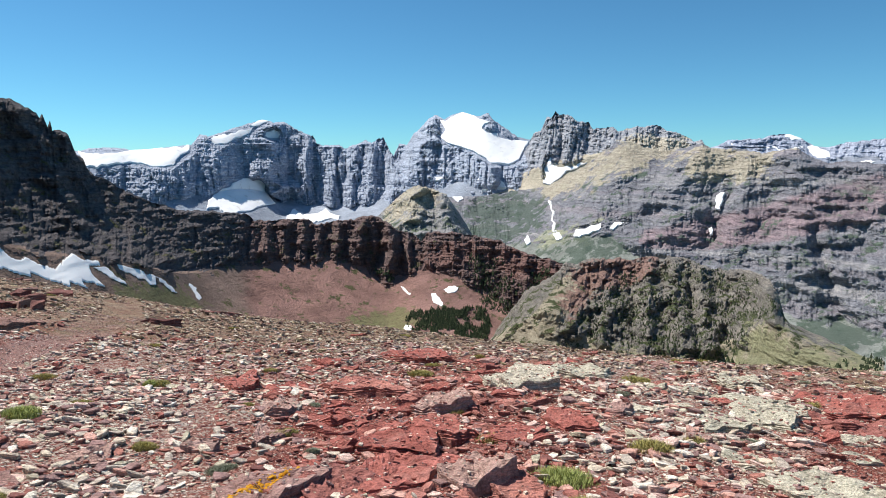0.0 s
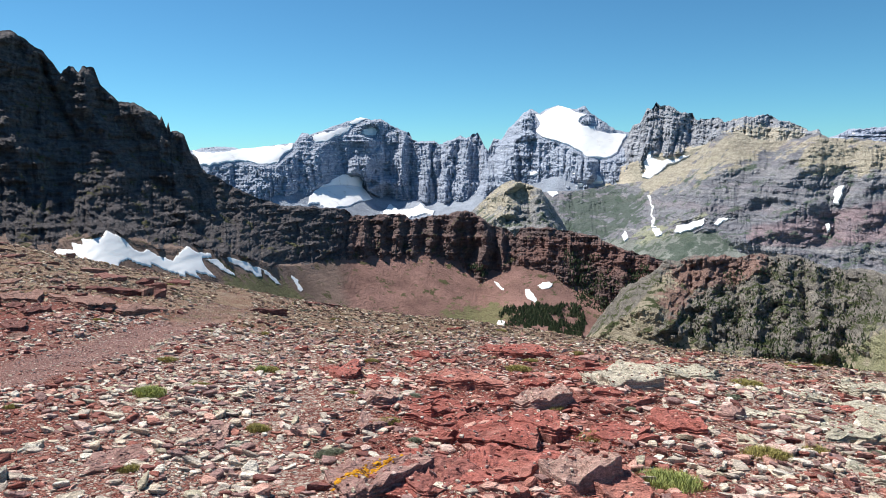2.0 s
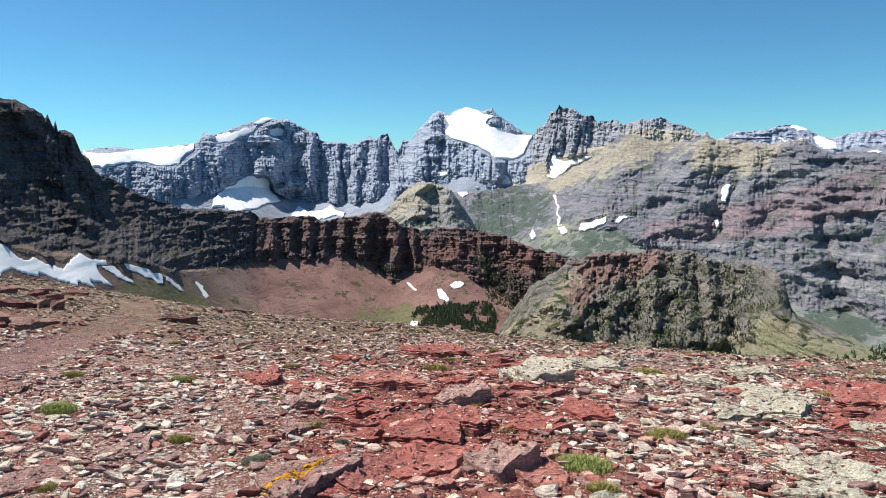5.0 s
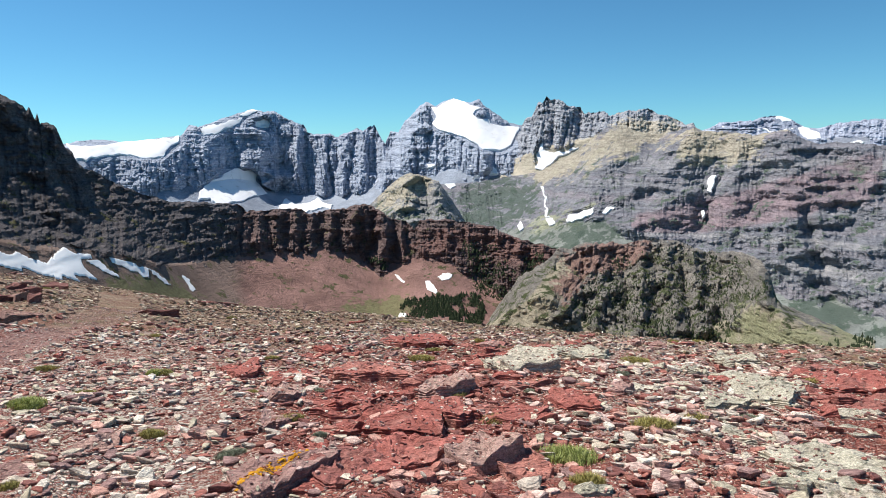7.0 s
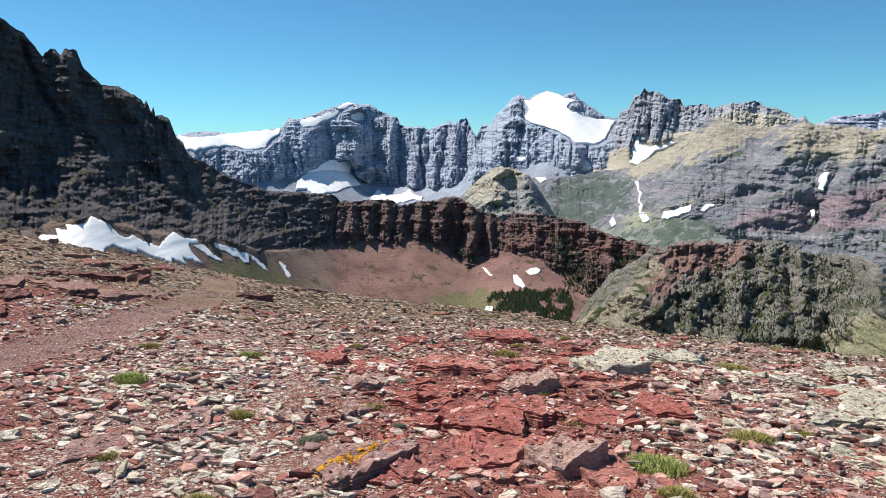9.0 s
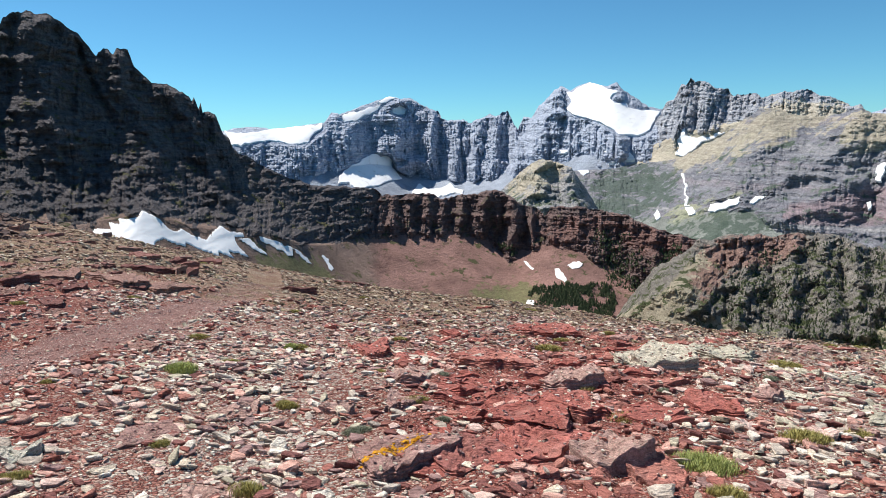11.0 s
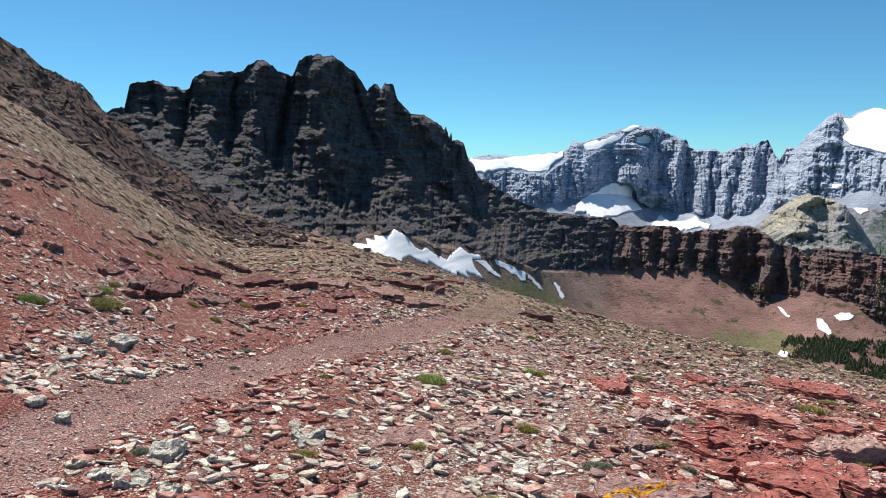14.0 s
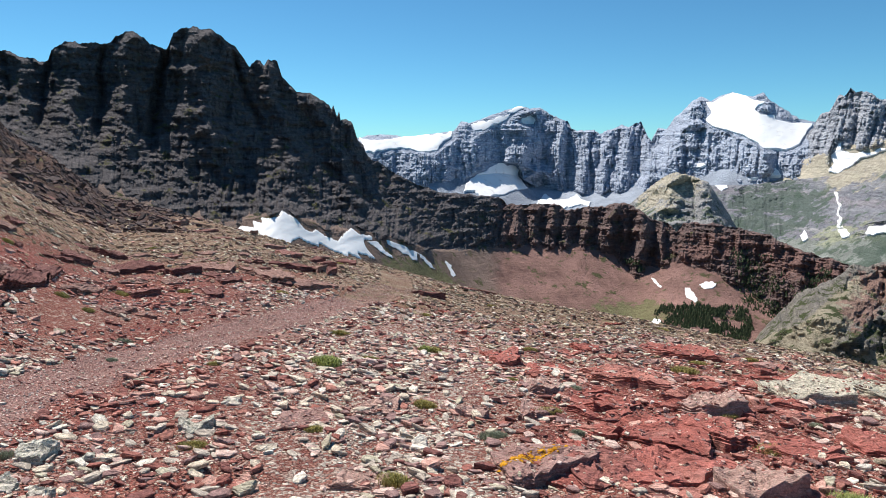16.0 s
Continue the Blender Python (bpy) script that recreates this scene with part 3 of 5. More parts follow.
BASIN_RIBS = [
    (-14.90, -0.0839, -15.34, -0.1454, 0.84, 16),
    (-13.50, -0.0844, -13.62, -0.1551, 0.64, 14),
    (-12.08, -0.0831, -12.51, -0.1489, 0.69, 16),
    (-10.51, -0.0836, -10.98, -0.1497, 0.69, 15),
    (-8.96, -0.0813, -9.44, -0.1591, 0.74, 17),
    (-7.02, -0.0800, -7.81, -0.1510, 0.89, 18),
    (-4.57, -0.0906, -4.87, -0.1979, 1.29, 34),
    (-5.96, -0.1078, -6.35, -0.1823, 0.59, 14),
    (-2.99, -0.1169, -2.86, -0.1831, 0.69, 16),
    (-1.10, -0.1153, -1.10, -0.1611, 0.59, 10),
    (0.90, -0.1188, 1.15, -0.1566, 0.59, 9),
    (2.89, -0.1221, 3.41, -0.1607, 0.59, 9),
    (5.13, -0.1252, 5.93, -0.1955, 0.79, 12),
    (7.36, -0.1333, 7.69, -0.2214, 0.89, 14),
    (9.57, -0.1430, 9.20, -0.2384, 0.89, 14),
    (-12.43, -0.1576, -12.21, -0.2056, 0.45, 12),
    (-19.41, -0.1691, -19.37, -0.1901, 0.35, 8)
]
KNOB_RIBS = [
    (17.64, -0.1532, 17.68, -0.2776, 1.29, 24),
    (19.86, -0.1428, 20.66, -0.2811, 1.29, 26),
    (14.91, -0.1812, 14.14, -0.2826, 1.19, 18),
    (22.05, -0.1407, 23.17, -0.2762, 1.29, 26),
    (24.43, -0.1543, 25.40, -0.2672, 1.19, 26),
    (26.74, -0.1712, 27.72, -0.2214, 1.09, 26),
    (12.79, -0.1916, 10.98, -0.2816, 1.19, 12),
    (16.43, -0.1712, 16.82, -0.2675, 0.59, -20),
    (21.12, -0.1664, 21.82, -0.2661, 0.50, -14),
    (25.77, -0.1606, 26.28, -0.2162, 0.59, -22)
]
DARK_RIBS = [
    (-53.83, 0.1189, -54.38, 0.0192, 1.29, 26),
    (-50.13, 0.1393, -51.26, 0.0158, 1.49, 32),
    (-46.54, 0.1525, -47.57, 0.0041, 1.39, 34),
    (-41.39, 0.1682, -40.88, 0.0045, 2.28, 46),
    (-36.24, 0.1257, -33.89, -0.0379, 1.49, 30),
    (-32.40, 0.0791, -29.20, -0.0811, 1.29, 26),
    (-29.46, 0.0372, -27.21, -0.0897, 0.99, 20),
    (-54.74, 0.1068, -54.56, 0.0269, 0.45, -20),
    (-52.06, 0.1206, -52.92, 0.0273, 0.45, -24),
    (-48.32, 0.1393, -49.18, 0.0201, 0.45, -26),
    (-43.85, 0.1466, -45.43, 0.0166, 0.69, -46),
    (-38.86, 0.1290, -37.03, 0.0299, 0.50, -22)
]


def way(deg):
    return np.sin(np.radians(deg)), np.cos(np.radians(deg))


def hash_noise(x, y, seed):
    """Smooth value noise in the plane, -1 to 1."""
    xi, yi = np.floor(x).astype(np.int64), np.floor(y).astype(np.int64)
    fx, fy = x - xi, y - yi
    fx, fy = fx * fx * (3 - 2 * fx), fy * fy * (3 - 2 * fy)

    def at(i, j):
        h = (i * 374761393 + j * 668265263 + seed * 974634617) & 0xFFFFFFFF
        h = ((h ^ (h >> 13)) * 1274126177) & 0xFFFFFFFF
        return ((h ^ (h >> 16)) & 0xFFFF) / 32767.5 - 1

    a, b, c, d = at(xi, yi), at(xi + 1, yi), at(xi, yi + 1), at(xi + 1, yi + 1)
    return (a * (1 - fx) + b * fx) * (1 - fy) + (c * (1 - fx) + d * fx) * fy


def fractal(x, y, seed, octaves=4, gain=0.5):
    total, amp = 0.0, 1.0
    for k in range(octaves):
        total = total + amp * hash_noise(x * 2 ** k, y * 2 ** k, seed + 17 * k)
        amp *= gain
    return total


def along(knots, at):
    k = np.array(knots)
    return np.interp(at, k[:, 0], k[:, 1])


def grid_mesh(name, verts, rows, cols, material, layers=(), smooth=False, closed=False):
    """A sheet of rows x cols vertices."""
    i = np.arange(rows - 1)[:, None] * cols
    j = np.arange(cols if closed else cols - 1)[None, :]
    k = (j + 1) % cols
    quads = np.stack([i + j, i + k, i + cols + k, i + cols + j], -1).reshape(-1, 4)
    return face_mesh(name, verts, quads, material, layers, smooth)


def face_mesh(name, verts, quads, material, layers=(), smooth=False):
    me = bpy.data.meshes.new(name)
    me.vertices.add(len(verts))
    me.vertices.foreach_set("co", np.ascontiguousarray(verts, np.float32).ravel())
    w = quads.shape[1]
    me.loops.add(quads.size)
    me.loops.foreach_set("vertex_index", np.ascontiguousarray(quads, np.int32).ravel())
    me.polygons.add(len(quads))
    me.polygons.foreach_set("loop_start", np.arange(0, quads.size, w, dtype=np.int32))
    me.polygons.foreach_set("loop_total", np.full(len(quads), w, np.int32))
    for key, values in layers:
        me.attributes.new(key, "FLOAT", "POINT").data.foreach_set("value", np.asarray(values, np.float32).ravel())
    me.update(calc_edges=True)
    me.validate()
    me.polygons.foreach_set("use_smooth", np.full(len(me.polygons), smooth))
    me.materials.append(material)
    return me


def soften(values, span):
    """A running mean, the ends kept."""
    kern = np.hanning(2 * span + 3)[1:-1]
    return np.convolve(np.pad(values, span, mode="edge"), kern / kern.sum(), "valid")


RIDGES = {}


def under(rise, bear, outlines):
    """How far inside the snow outlines a direction lies, 0 or 1, softened."""
    hit = np.zeros(len(bear))
    for o in outlines:
        for db in (-0.25, 0, 0.25):
            for dr in (-0.004, 0, 0.004):
                hit = np.maximum(hit, inside(bear + db, rise + dr, o) * (1.0 if db == dr == 0 else 0.6))
    return hit


def inside(px, py, polygon):
    hit = np.zeros(px.shape, bool)
    n = len(polygon)
    for i in range(n):
        (x1, y1), (x2, y2) = polygon[i], polygon[(i + 1) % n]
        if y1 != y2:
            hit ^= ((y1 > py) != (y2 > py)) & (px < (x2 - x1) * (py - y1) / (y2 - y1) + x1)
    return hit


def ramp01(x, lo, hi):
    f = np.clip((x - lo) / (hi - lo), 0, 1)
    return f * f * (3 - 2 * f)


def pillars(u, z, wide, seed):
    """Rounded upright columns with sharp clefts between them, about -0.6 to 1."""
    x = u / wide + 0.3 * fractal(z / (wide * 3.5), u / (wide * 3.0), seed, 3, 0.4)
    total, amp, up = 0.0, 1.0, 5.0
    for k in range(5):
        total = total + amp * (2.2 * np.abs(hash_noise(x * 2.17 ** k + 7.3 * k, z / (wide * up), seed + 3 + k)) - 0.75)
        amp, up = amp * 0.64, up * 0.46
    return total / 1.8


def terraces(h, seed):
    """Beds one unit thick, hard ones standing out as steps and soft ones lying back, -0.5 to 0.5."""
    k = np.floor(h).astype(np.int64)
    f = h - k
    n = (k * 374761393 + seed * 974634617) & 0xFFFFFFFF
    n = ((n ^ (n >> 13)) * 1274126177) & 0xFFFFFFFF
    hard = ((n ^ (n >> 16)) & 0xFFFF) / 65535.0
    edge = 0.15 + 0.5 * hard
    return hard * (np.where(f < edge, f / edge * 0.25, 0.25 + 0.75 * (f - edge) / (1 - edge)) - f) * -1.6


def region(bear, rise, outlines, soft=0.35):
    """1 inside the outlines, falling to 0 over their softened edges."""
    hit = np.zeros(bear.shape)
    for o in outlines:
        a = np.array(o)
        box = (bear > a[:, 0].min() - 1) & (bear < a[:, 0].max() + 1) & (rise > a[:, 1].min() - 0.02) & (rise < a[:, 1].max() + 0.02)
        if not box.any():
            continue
        pb, pr, got = bear[box], rise[box], 0.0
        for db, dr in ((0, 0), (-1, 0), (1, 0), (0, -1), (0, 1), (-0.7, -0.7), (0.7, 0.7), (0.7, -0.7), (-0.7, 0.7)):
            got = got + inside(pb + db * soft, pr + dr * soft * 0.0175, o) / 9.0
        hit[box] = np.maximum(hit[box], got)
    return hit


def ridge(key, name, label, category, material, crest, foot, crest_far, foot_far, base_far, base_height, step=0.1, rows=160, jag=3.0, flute=20.0, flute_wide=30.0,
          stratum=6.0, ledge=3.0, dip=0.0, seed=1, ribs=(), snows=(), scrub=1.0, tone=((-24, 0.0), (-12, 1.0)), bend=((0, 1.0), (1, 1.0)), buried=(), screes=(), lump=0.3, soil=(), woods=(), turf=(), mauve=(), smooth_zones=()):
    """A mountain seen from the hill: rock that leans back from its foot to its crest, cut into columns, beds and ribs, and a talus sheet that
    buries it where it lies nearer. Crest and foot: bearing and height; the _far lists: bearing and distance; ribs: from bearing and rise to
    bearing and rise, half width in degrees, metres that it stands out."""
    b = np.arange(crest[0][0], crest[-1][0] + step * 0.5, step)
    cd, fd, bd = soften(along(crest_far, b), int(0.6 / step)), soften(along(foot_far, b), int(1.0 / step)), along(base_far, b)
    u = np.radians(b) * cd
    cz = along(crest, b)
    cz = cz + (1 - under((cz - EYE) / cd - 0.004, b, snows)) * jag * fractal(u / (jag * 3 + 2), 0 * u, seed, 4, 0.65) * 0.55
    top_rise = (cz - EYE) / cd
    foot_rise = np.minimum((soften(along(foot, b), int(1.6 / step)) - EYE) / fd, top_rise - 0.012)
    base_rise = np.minimum((along(base_height, b) - EYE) / bd, foot_rise - 0.01)
    s = np.linspace(0, 1, rows)[:, None]
    rise = top_rise + (base_rise - top_rise) * s
    bear = np.broadcast_to(b, rise.shape)
    even_top = np.maximum(soften(top_rise, int(1.2 / step)), foot_rise + 0.01)
    t = (even_top - rise) / (even_top - foot_rise)
    lean = np.sign(t) * np.abs(t) ** along(list(bend), b)
    under_foot = 0.04 * fd * (1 - np.exp(-0.35 * np.maximum(cd - fd, 1) * np.maximum(t - 1, 0) / (0.04 * fd)))
    rock = np.where(t < 1, cd + (fd - cd) * lean, fd - under_foot)
    plain = rock
    z, uu = EYE + rise * rock, np.broadcast_to(u, rise.shape)
    snowy = np.clip(2.5 * region(bear, rise, list(snows), 0.3), 0, 1)
    quiet = (1 - snowy) * (1 - 0.7 * region(bear, rise, list(smooth_zones), 0.8))
    out = flute * pillars(uu, z, flute_wide, seed + 3)
    layer = (z + dip * uu + stratum * 0.9 * fractal(uu / (stratum * 25), z / (stratum * 25), seed + 14, 2)) / stratum
    out = out + ledge * (terraces(layer, seed + 6) + 0.45 * terraces(layer * 2.9, seed + 7) + 0.8 * terraces(layer * 0.31, seed + 8)) * (0.75 + 0.5 * hash_noise(uu / (flute_wide * 1.5), z / (stratum * 4), seed + 9))
    out = out + flute * 0.16 * fractal(uu / (flute_wide * 0.12), z / (flute_wide * 0.09), seed + 13, 3, 0.7)
    out = out + lump * flute * (2.6 * np.abs(fractal(uu / (flute_wide * 0.6), z / (flute_wide * 0.3), seed + 31, 5, 0.55)) - 0.8)
    for b1, r1, b2, r2, w, far in ribs:
        f = np.clip((r1 - rise) / (r1 - r2), -0.3, 1.3)
        mid = b1 + (b2 - b1) * f + w * 0.35 * fractal(rise * 40 + b1, 0 * rise + b2, seed + 15, 3)
        side = np.maximum(0, 1 - np.abs(bear - mid) / (w * (0.55 + 0.45 * np.clip(f, 0, 1))))
        out = out + far * side ** 0.85 * ramp01(f, -0.25, 0.12) * (1 - ramp01(f, 0.85, 1.25))
    rock = rock - out * quiet * ramp01((top_rise - rise) / (top_rise - foot_rise), 0.0, 0.03)
    # the talus: an even sheet from the valley up into the clefts
    foot_even = np.maximum(soften(foot_rise, int(3.5 / step)), base_rise + 0.01)
    slope = (fd - bd) / (foot_even - base_rise)
    steep = np.maximum(slope, 2.6 * np.maximum(cd - fd, 1) / (top_rise - foot_rise))
    sheet = fd + np.where(rise > foot_even, steep, slope) * (rise - foot_even)
    loose = sheet + flute * 0.22 * fractal(uu / (flute_wide * 2.2), rise * 9, seed + 19, 3) + flute * 0.02 * fractal(uu / (flute_wide * 0.3), rise * 60, seed + 23, 3)
    loose = np.maximum(loose, bd)
    in_talus = region(bear, rise, buried, 0.3)
    bank = fd + slope * (rise - foot_even)
    loose = loose + (sheet - loose) * snowy
    rock, loose, plain = np.where(in_talus > 0.2, np.maximum(rock, bank + 1), rock), loose + (bank - loose) * in_talus, np.minimum(plain, sheet)
    plain = np.where(in_talus > 0, bank, plain)
    dist = np.minimum(rock, loose)
    share = ramp01(rock - loose, -0.03 * flute, 0.05 * flute + 0.2)
    share = np.maximum(share, region(bear, rise, screes, 0.8))
    nb = 14
    back = []
    for k in range(nb, 0, -1):
        drop = (cz - along(base_height, b)) * 0.9 * k / nb
        back.append((dist[0] + drop * 1.1, cz + (dist[0] - cd) * top_rise - drop * (0.75 + 0.25 * k / nb)))
    dist_all = np.concatenate([np.array([r[0] for r in back]), dist])
    z_all = np.concatenate([np.array([r[1] for r in back]), EYE + rise * dist])
    sx, sy = way(b)
    verts = np.stack([dist_all * sx, dist_all * sy, z_all], -1)

    def pad(m):
        return np.concatenate([np.repeat(m[:1], nb, 0), m])

    layers = [("scree", pad(share)), ("scrub", pad(scrub * np.clip(t * 7 - 0.4, 0, 1))),
              ("tone", pad(region(bear, rise, mauve, 0.6) if mauve else np.broadcast_to(along(list(tone), b), rise.shape)))]
    layers += [(n, pad(region(bear, rise, o, 0.9))) for n, o in (("soil", soil), ("woods", woods), ("turf", turf))]
    me = grid_mesh(name, verts.reshape(-1, 3), rows + nb, len(b), material, layers)
    ob = tagged(new(name, me), label, category, kind="structure")
    RIDGES[key] = (verts, np.concatenate([dist_all[:nb], plain]), nb)
    return ob


def snowfield(key, outline, label, thick, seed, ragged=0.12):
    """Snow that lies on the face of a mountain inside an outline of bearing and rise (height over distance)."""
    verts, plain, nb = RIDGES[key]
    o = np.array(outline)
    r = np.hypot(verts[..., 0], verts[..., 1])
    vb, vr = np.degrees(np.arctan2(verts[..., 0], verts[..., 1])), (verts[..., 2] - EYE) / r
    near = (vb > o[:, 0].min() - 0.3) & (vb < o[:, 0].max() + 0.3) & (vr > o[:, 1].min() - 0.006) & (vr < o[:, 1].max() + 0.006)
    near[:nb] = False
    if not near.any():
        return
    i0, i1 = np.nonzero(near.any(1))[0][[0, -1]]
    j0, j1 = np.nonzero(near.any(0))[0][[0, -1]]
    sub, reach = verts[i0:i1 + 1, j0:j1 + 1].copy(), r[i0:i1 + 1, j0:j1 + 1]
    calm = plain[i0:i1 + 1, j0:j1 + 1]
    u = np.radians(vb[i0:i1 + 1, j0:j1 + 1]) * calm
    calm = calm - thick * (1 + 0.6 * fractal(u / (thick * 12), vr[i0:i1 + 1, j0:j1 + 1] * calm / (thick * 8), seed, 3))
    sub[..., :2] *= (calm / reach)[..., None]
    sub[..., 2] = EYE + vr[i0:i1 + 1, j0:j1 + 1] * calm
    fine = int(np.clip(math.sqrt(60000 / max(1, sub.shape[0] * sub.shape[1])), 1, 5))

    def finer(m, axis):
        n = m.shape[axis]
        at = np.linspace(0, n - 1, (n - 1) * fine + 1)
        lo = np.minimum(at.astype(int), max(0, n - 2))
        f = (at - lo).reshape([-1 if ax == axis else 1 for ax in range(3)])
        return np.take(m, lo, axis) * (1 - f) + np.take(m, np.minimum(lo + 1, n - 1), axis) * f

    verts = finer(finer(sub, 0), 1)
    cols = verts.shape[1]
    c = 0.25 * (verts[:-1, :-1] + verts[1:, :-1] + verts[:-1, 1:] + verts[1:, 1:])
    r = np.hypot(c[..., 0], c[..., 1])
    bear, rise = np.degrees(np.arctan2(c[..., 0], c[..., 1])), (c[..., 2] - EYE) / r
    o = np.array(outline)
    size = max(np.ptp(o[:, 0]) / 57.3, np.ptp(o[:, 1]))
    wob = (ragged if len(outline) < 16 else ragged * 0.35) * size * 0.5
    sc = 6.0 / size
    keep = inside(bear + 57.3 * wob * fractal(bear / 57.3 * sc, rise * sc, seed, 3), rise + wob * 0.6 * fractal(bear / 57.3 * sc, rise * sc + 40, seed + 5, 3), outline)
    if not keep.any():
        return
    du, dv = np.gradient(verts, axis=1), np.gradient(verts, axis=0)
    nrm = np.cross(dv, du)
    nrm /= np.linalg.norm(nrm, axis=-1, keepdims=True) + 1e-9
    nrm *= np.where(nrm[..., 2:] < 0, -1, 1)
    flat, nrm = verts.reshape(-1, 3), nrm.reshape(-1, 3)
    for piece in pieces_of(keep):
        ii, jj = piece[:, 0], piece[:, 1]
        cells = np.stack([ii * cols + jj, ii * cols + jj + 1, (ii + 1) * cols + jj + 1, (ii + 1) * cols + jj], 1)
        used, index, count = np.unique(cells, return_inverse=True, return_counts=True)
        top = flat[used] + nrm[used] * np.where(count >= 4, thick * 0.3, -thick * 1.2)[:, None]
        me = face_mesh("snowfield", top, index.reshape(cells.shape), MAT_SNOW, smooth=True)
        tagged(new("snowfield", me), label, "snow", group="summer snow patches")


def pieces_of(keep):
    """The connected pieces of a mask, the larger ones."""
    todo = keep.copy()
    total, found = keep.sum(), []
    for i, j in np.argwhere(keep):
        if not todo[i, j]:
            continue
        stack, piece = [(i, j)], []
        todo[i, j] = False
        while stack:
            a, c = stack.pop()
            piece.append((a, c))
            for p, q in ((a + 1, c), (a - 1, c), (a, c + 1), (a, c - 1)):
                if 0 <= p < keep.shape[0] and 0 <= q < keep.shape[1] and todo[p, q]:
                    todo[p, q] = False
                    stack.append((p, q))
        if len(piece) > max(12, 0.015 * total):
            found.append(np.array(piece))
    return found


HAZE_GREY = "steep grey limestone wall of a distant mountain range"
D_FAR, D_FOOT_FAR = [(-80, 510), (-57, 550), (-43, 555), (-36, 565), (-30, 585), (-24, 610), (-16.6, 655)], [(-80, 400), (-57, 430), (-43, 430), (-36, 440), (-30, 468), (-24, 515), (-16.6, 614)]
N_FAR, N_FOOT_FAR = [(-16.2, 660), (-9, 680), (0, 660), (12, 590)], [(-16.2, 620), (-9, 652), (0, 628), (12, 552)]
M_FAR, M_FOOT_FAR = [(0, 540), (5, 560), (12, 575), (20, 600), (25, 585), (27.5, 500), (34, 440)], [(0, 490), (5, 510), (12, 480), (18, 460), (25, 480), (27.5, 450), (34, 410)]
F_FAR, F_FOOT_FAR = [(-35, 3500), (-22, 3700), (-14, 4250), (-5, 4000), (3, 3650), (10, 3700)], [(-35, 3000), (-22, 3300), (-14, 3950), (-5, 3650), (3, 3150), (10, 3100)]
P_FAR, P_FOOT_FAR = [(4, 3600), (9, 3300), (20, 3200), (32, 3000)], [(4, 3300), (9, 3050), (20, 3000), (32, 2800)]
G_FAR, G_FOOT_FAR = [(6, 3000), (12, 2700), (25, 2400), (40, 2200)], [(6, 2500), (12, 2250), (25, 1950), (40, 1750)]
K_FAR, K_FOOT_FAR = [(-8, 2300), (0, 2200), (8, 2300)], [(-8, 2050), (0, 1950), (8, 2000)]
H_FAR, H_FOOT_FAR = [(20, 4700), (40, 4700)], [(20, 4500), (40, 4500)]

FOOT_SNOWS = [SNOW_FOOT, SNOW_TONGUE_A, SNOW_TONGUE_B, SNOW_TONGUE_C, SNOW_TONGUE_D, SNOW_TONGUE_E]
ridge("H", "distant_plateau", "plateau mountain tinted blue-grey for haze, with a snow band, far beyond the slopes", "mountain", MAT_HAZY, H_CREST, [(15, 60), (45, 60)], H_FAR, H_FOOT_FAR, [(15, 4000), (45, 4000)],
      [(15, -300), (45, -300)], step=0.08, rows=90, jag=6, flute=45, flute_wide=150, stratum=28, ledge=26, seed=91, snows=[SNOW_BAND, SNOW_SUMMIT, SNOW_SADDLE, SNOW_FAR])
ridge("F", "glacier_range", "jagged grey limestone range, tinted blue for haze, with pinnacles and ice fields", "mountain", MAT_HAZED_GREY, F_CREST, F_FOOT, F_FAR, F_FOOT_FAR, [(-40, 2700), (15, 2700)],
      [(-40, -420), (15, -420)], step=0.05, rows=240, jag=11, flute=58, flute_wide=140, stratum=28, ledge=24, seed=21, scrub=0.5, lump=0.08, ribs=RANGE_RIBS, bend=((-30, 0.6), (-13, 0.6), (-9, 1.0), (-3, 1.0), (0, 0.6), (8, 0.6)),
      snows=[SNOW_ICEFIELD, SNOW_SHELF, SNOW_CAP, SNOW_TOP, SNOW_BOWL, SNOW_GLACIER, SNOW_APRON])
ridge("P", "castle_peak", "pale grey limestone peak with a craggy castle-like summit", "mountain", MAT_PEAK, P_CREST, P_FOOT, P_FAR, P_FOOT_FAR, [(0, 3020), (12, 2900), (40, 2600)],
      [(0, -150), (40, -100)], step=0.06, rows=150, jag=9, flute=55, flute_wide=110, stratum=24, ledge=16, dip=0.15, lump=0.12, seed=37, snows=[SNOW_COULOIR], soil=[TAN_SHOULDER])
ridge("G", "banded_mountainside", "tan and mauve banded mountainside with gullies above a wooded valley", "mountain", MAT_SLOPE, G_CREST, G_FOOT, G_FAR, G_FOOT_FAR, [(0, 1900), (12, 1700), (25, 1400), (45, 1300)],
      [(0, -420), (12, -480), (45, -560)], step=0.06, rows=260, jag=4, flute=15, flute_wide=110, stratum=18, ledge=6, dip=-0.14, lump=0.35, seed=53, ribs=[(*r[:5], r[5] * 0.32) for r in SLOPE_RIBS],
      snows=[SNOW_PATCH_A, SNOW_PATCH_B, SNOW_PATCH_C, SNOW_PATCH_G, SNOW_PATCH_D, SNOW_PATCH_E, SNOW_PATCH_F, SNOW_LEDGE_C], smooth_zones=[TAN_SHOULDER, PALE_BASIN, WOODS_BASIN],
      soil=[TAN_SHOULDER, TAN_CREST], woods=[WOODS_BASIN, WOODS_SHELF, WOODS_VALLEY], turf=[PALE_BASIN], mauve=[MAUVE_BAND])
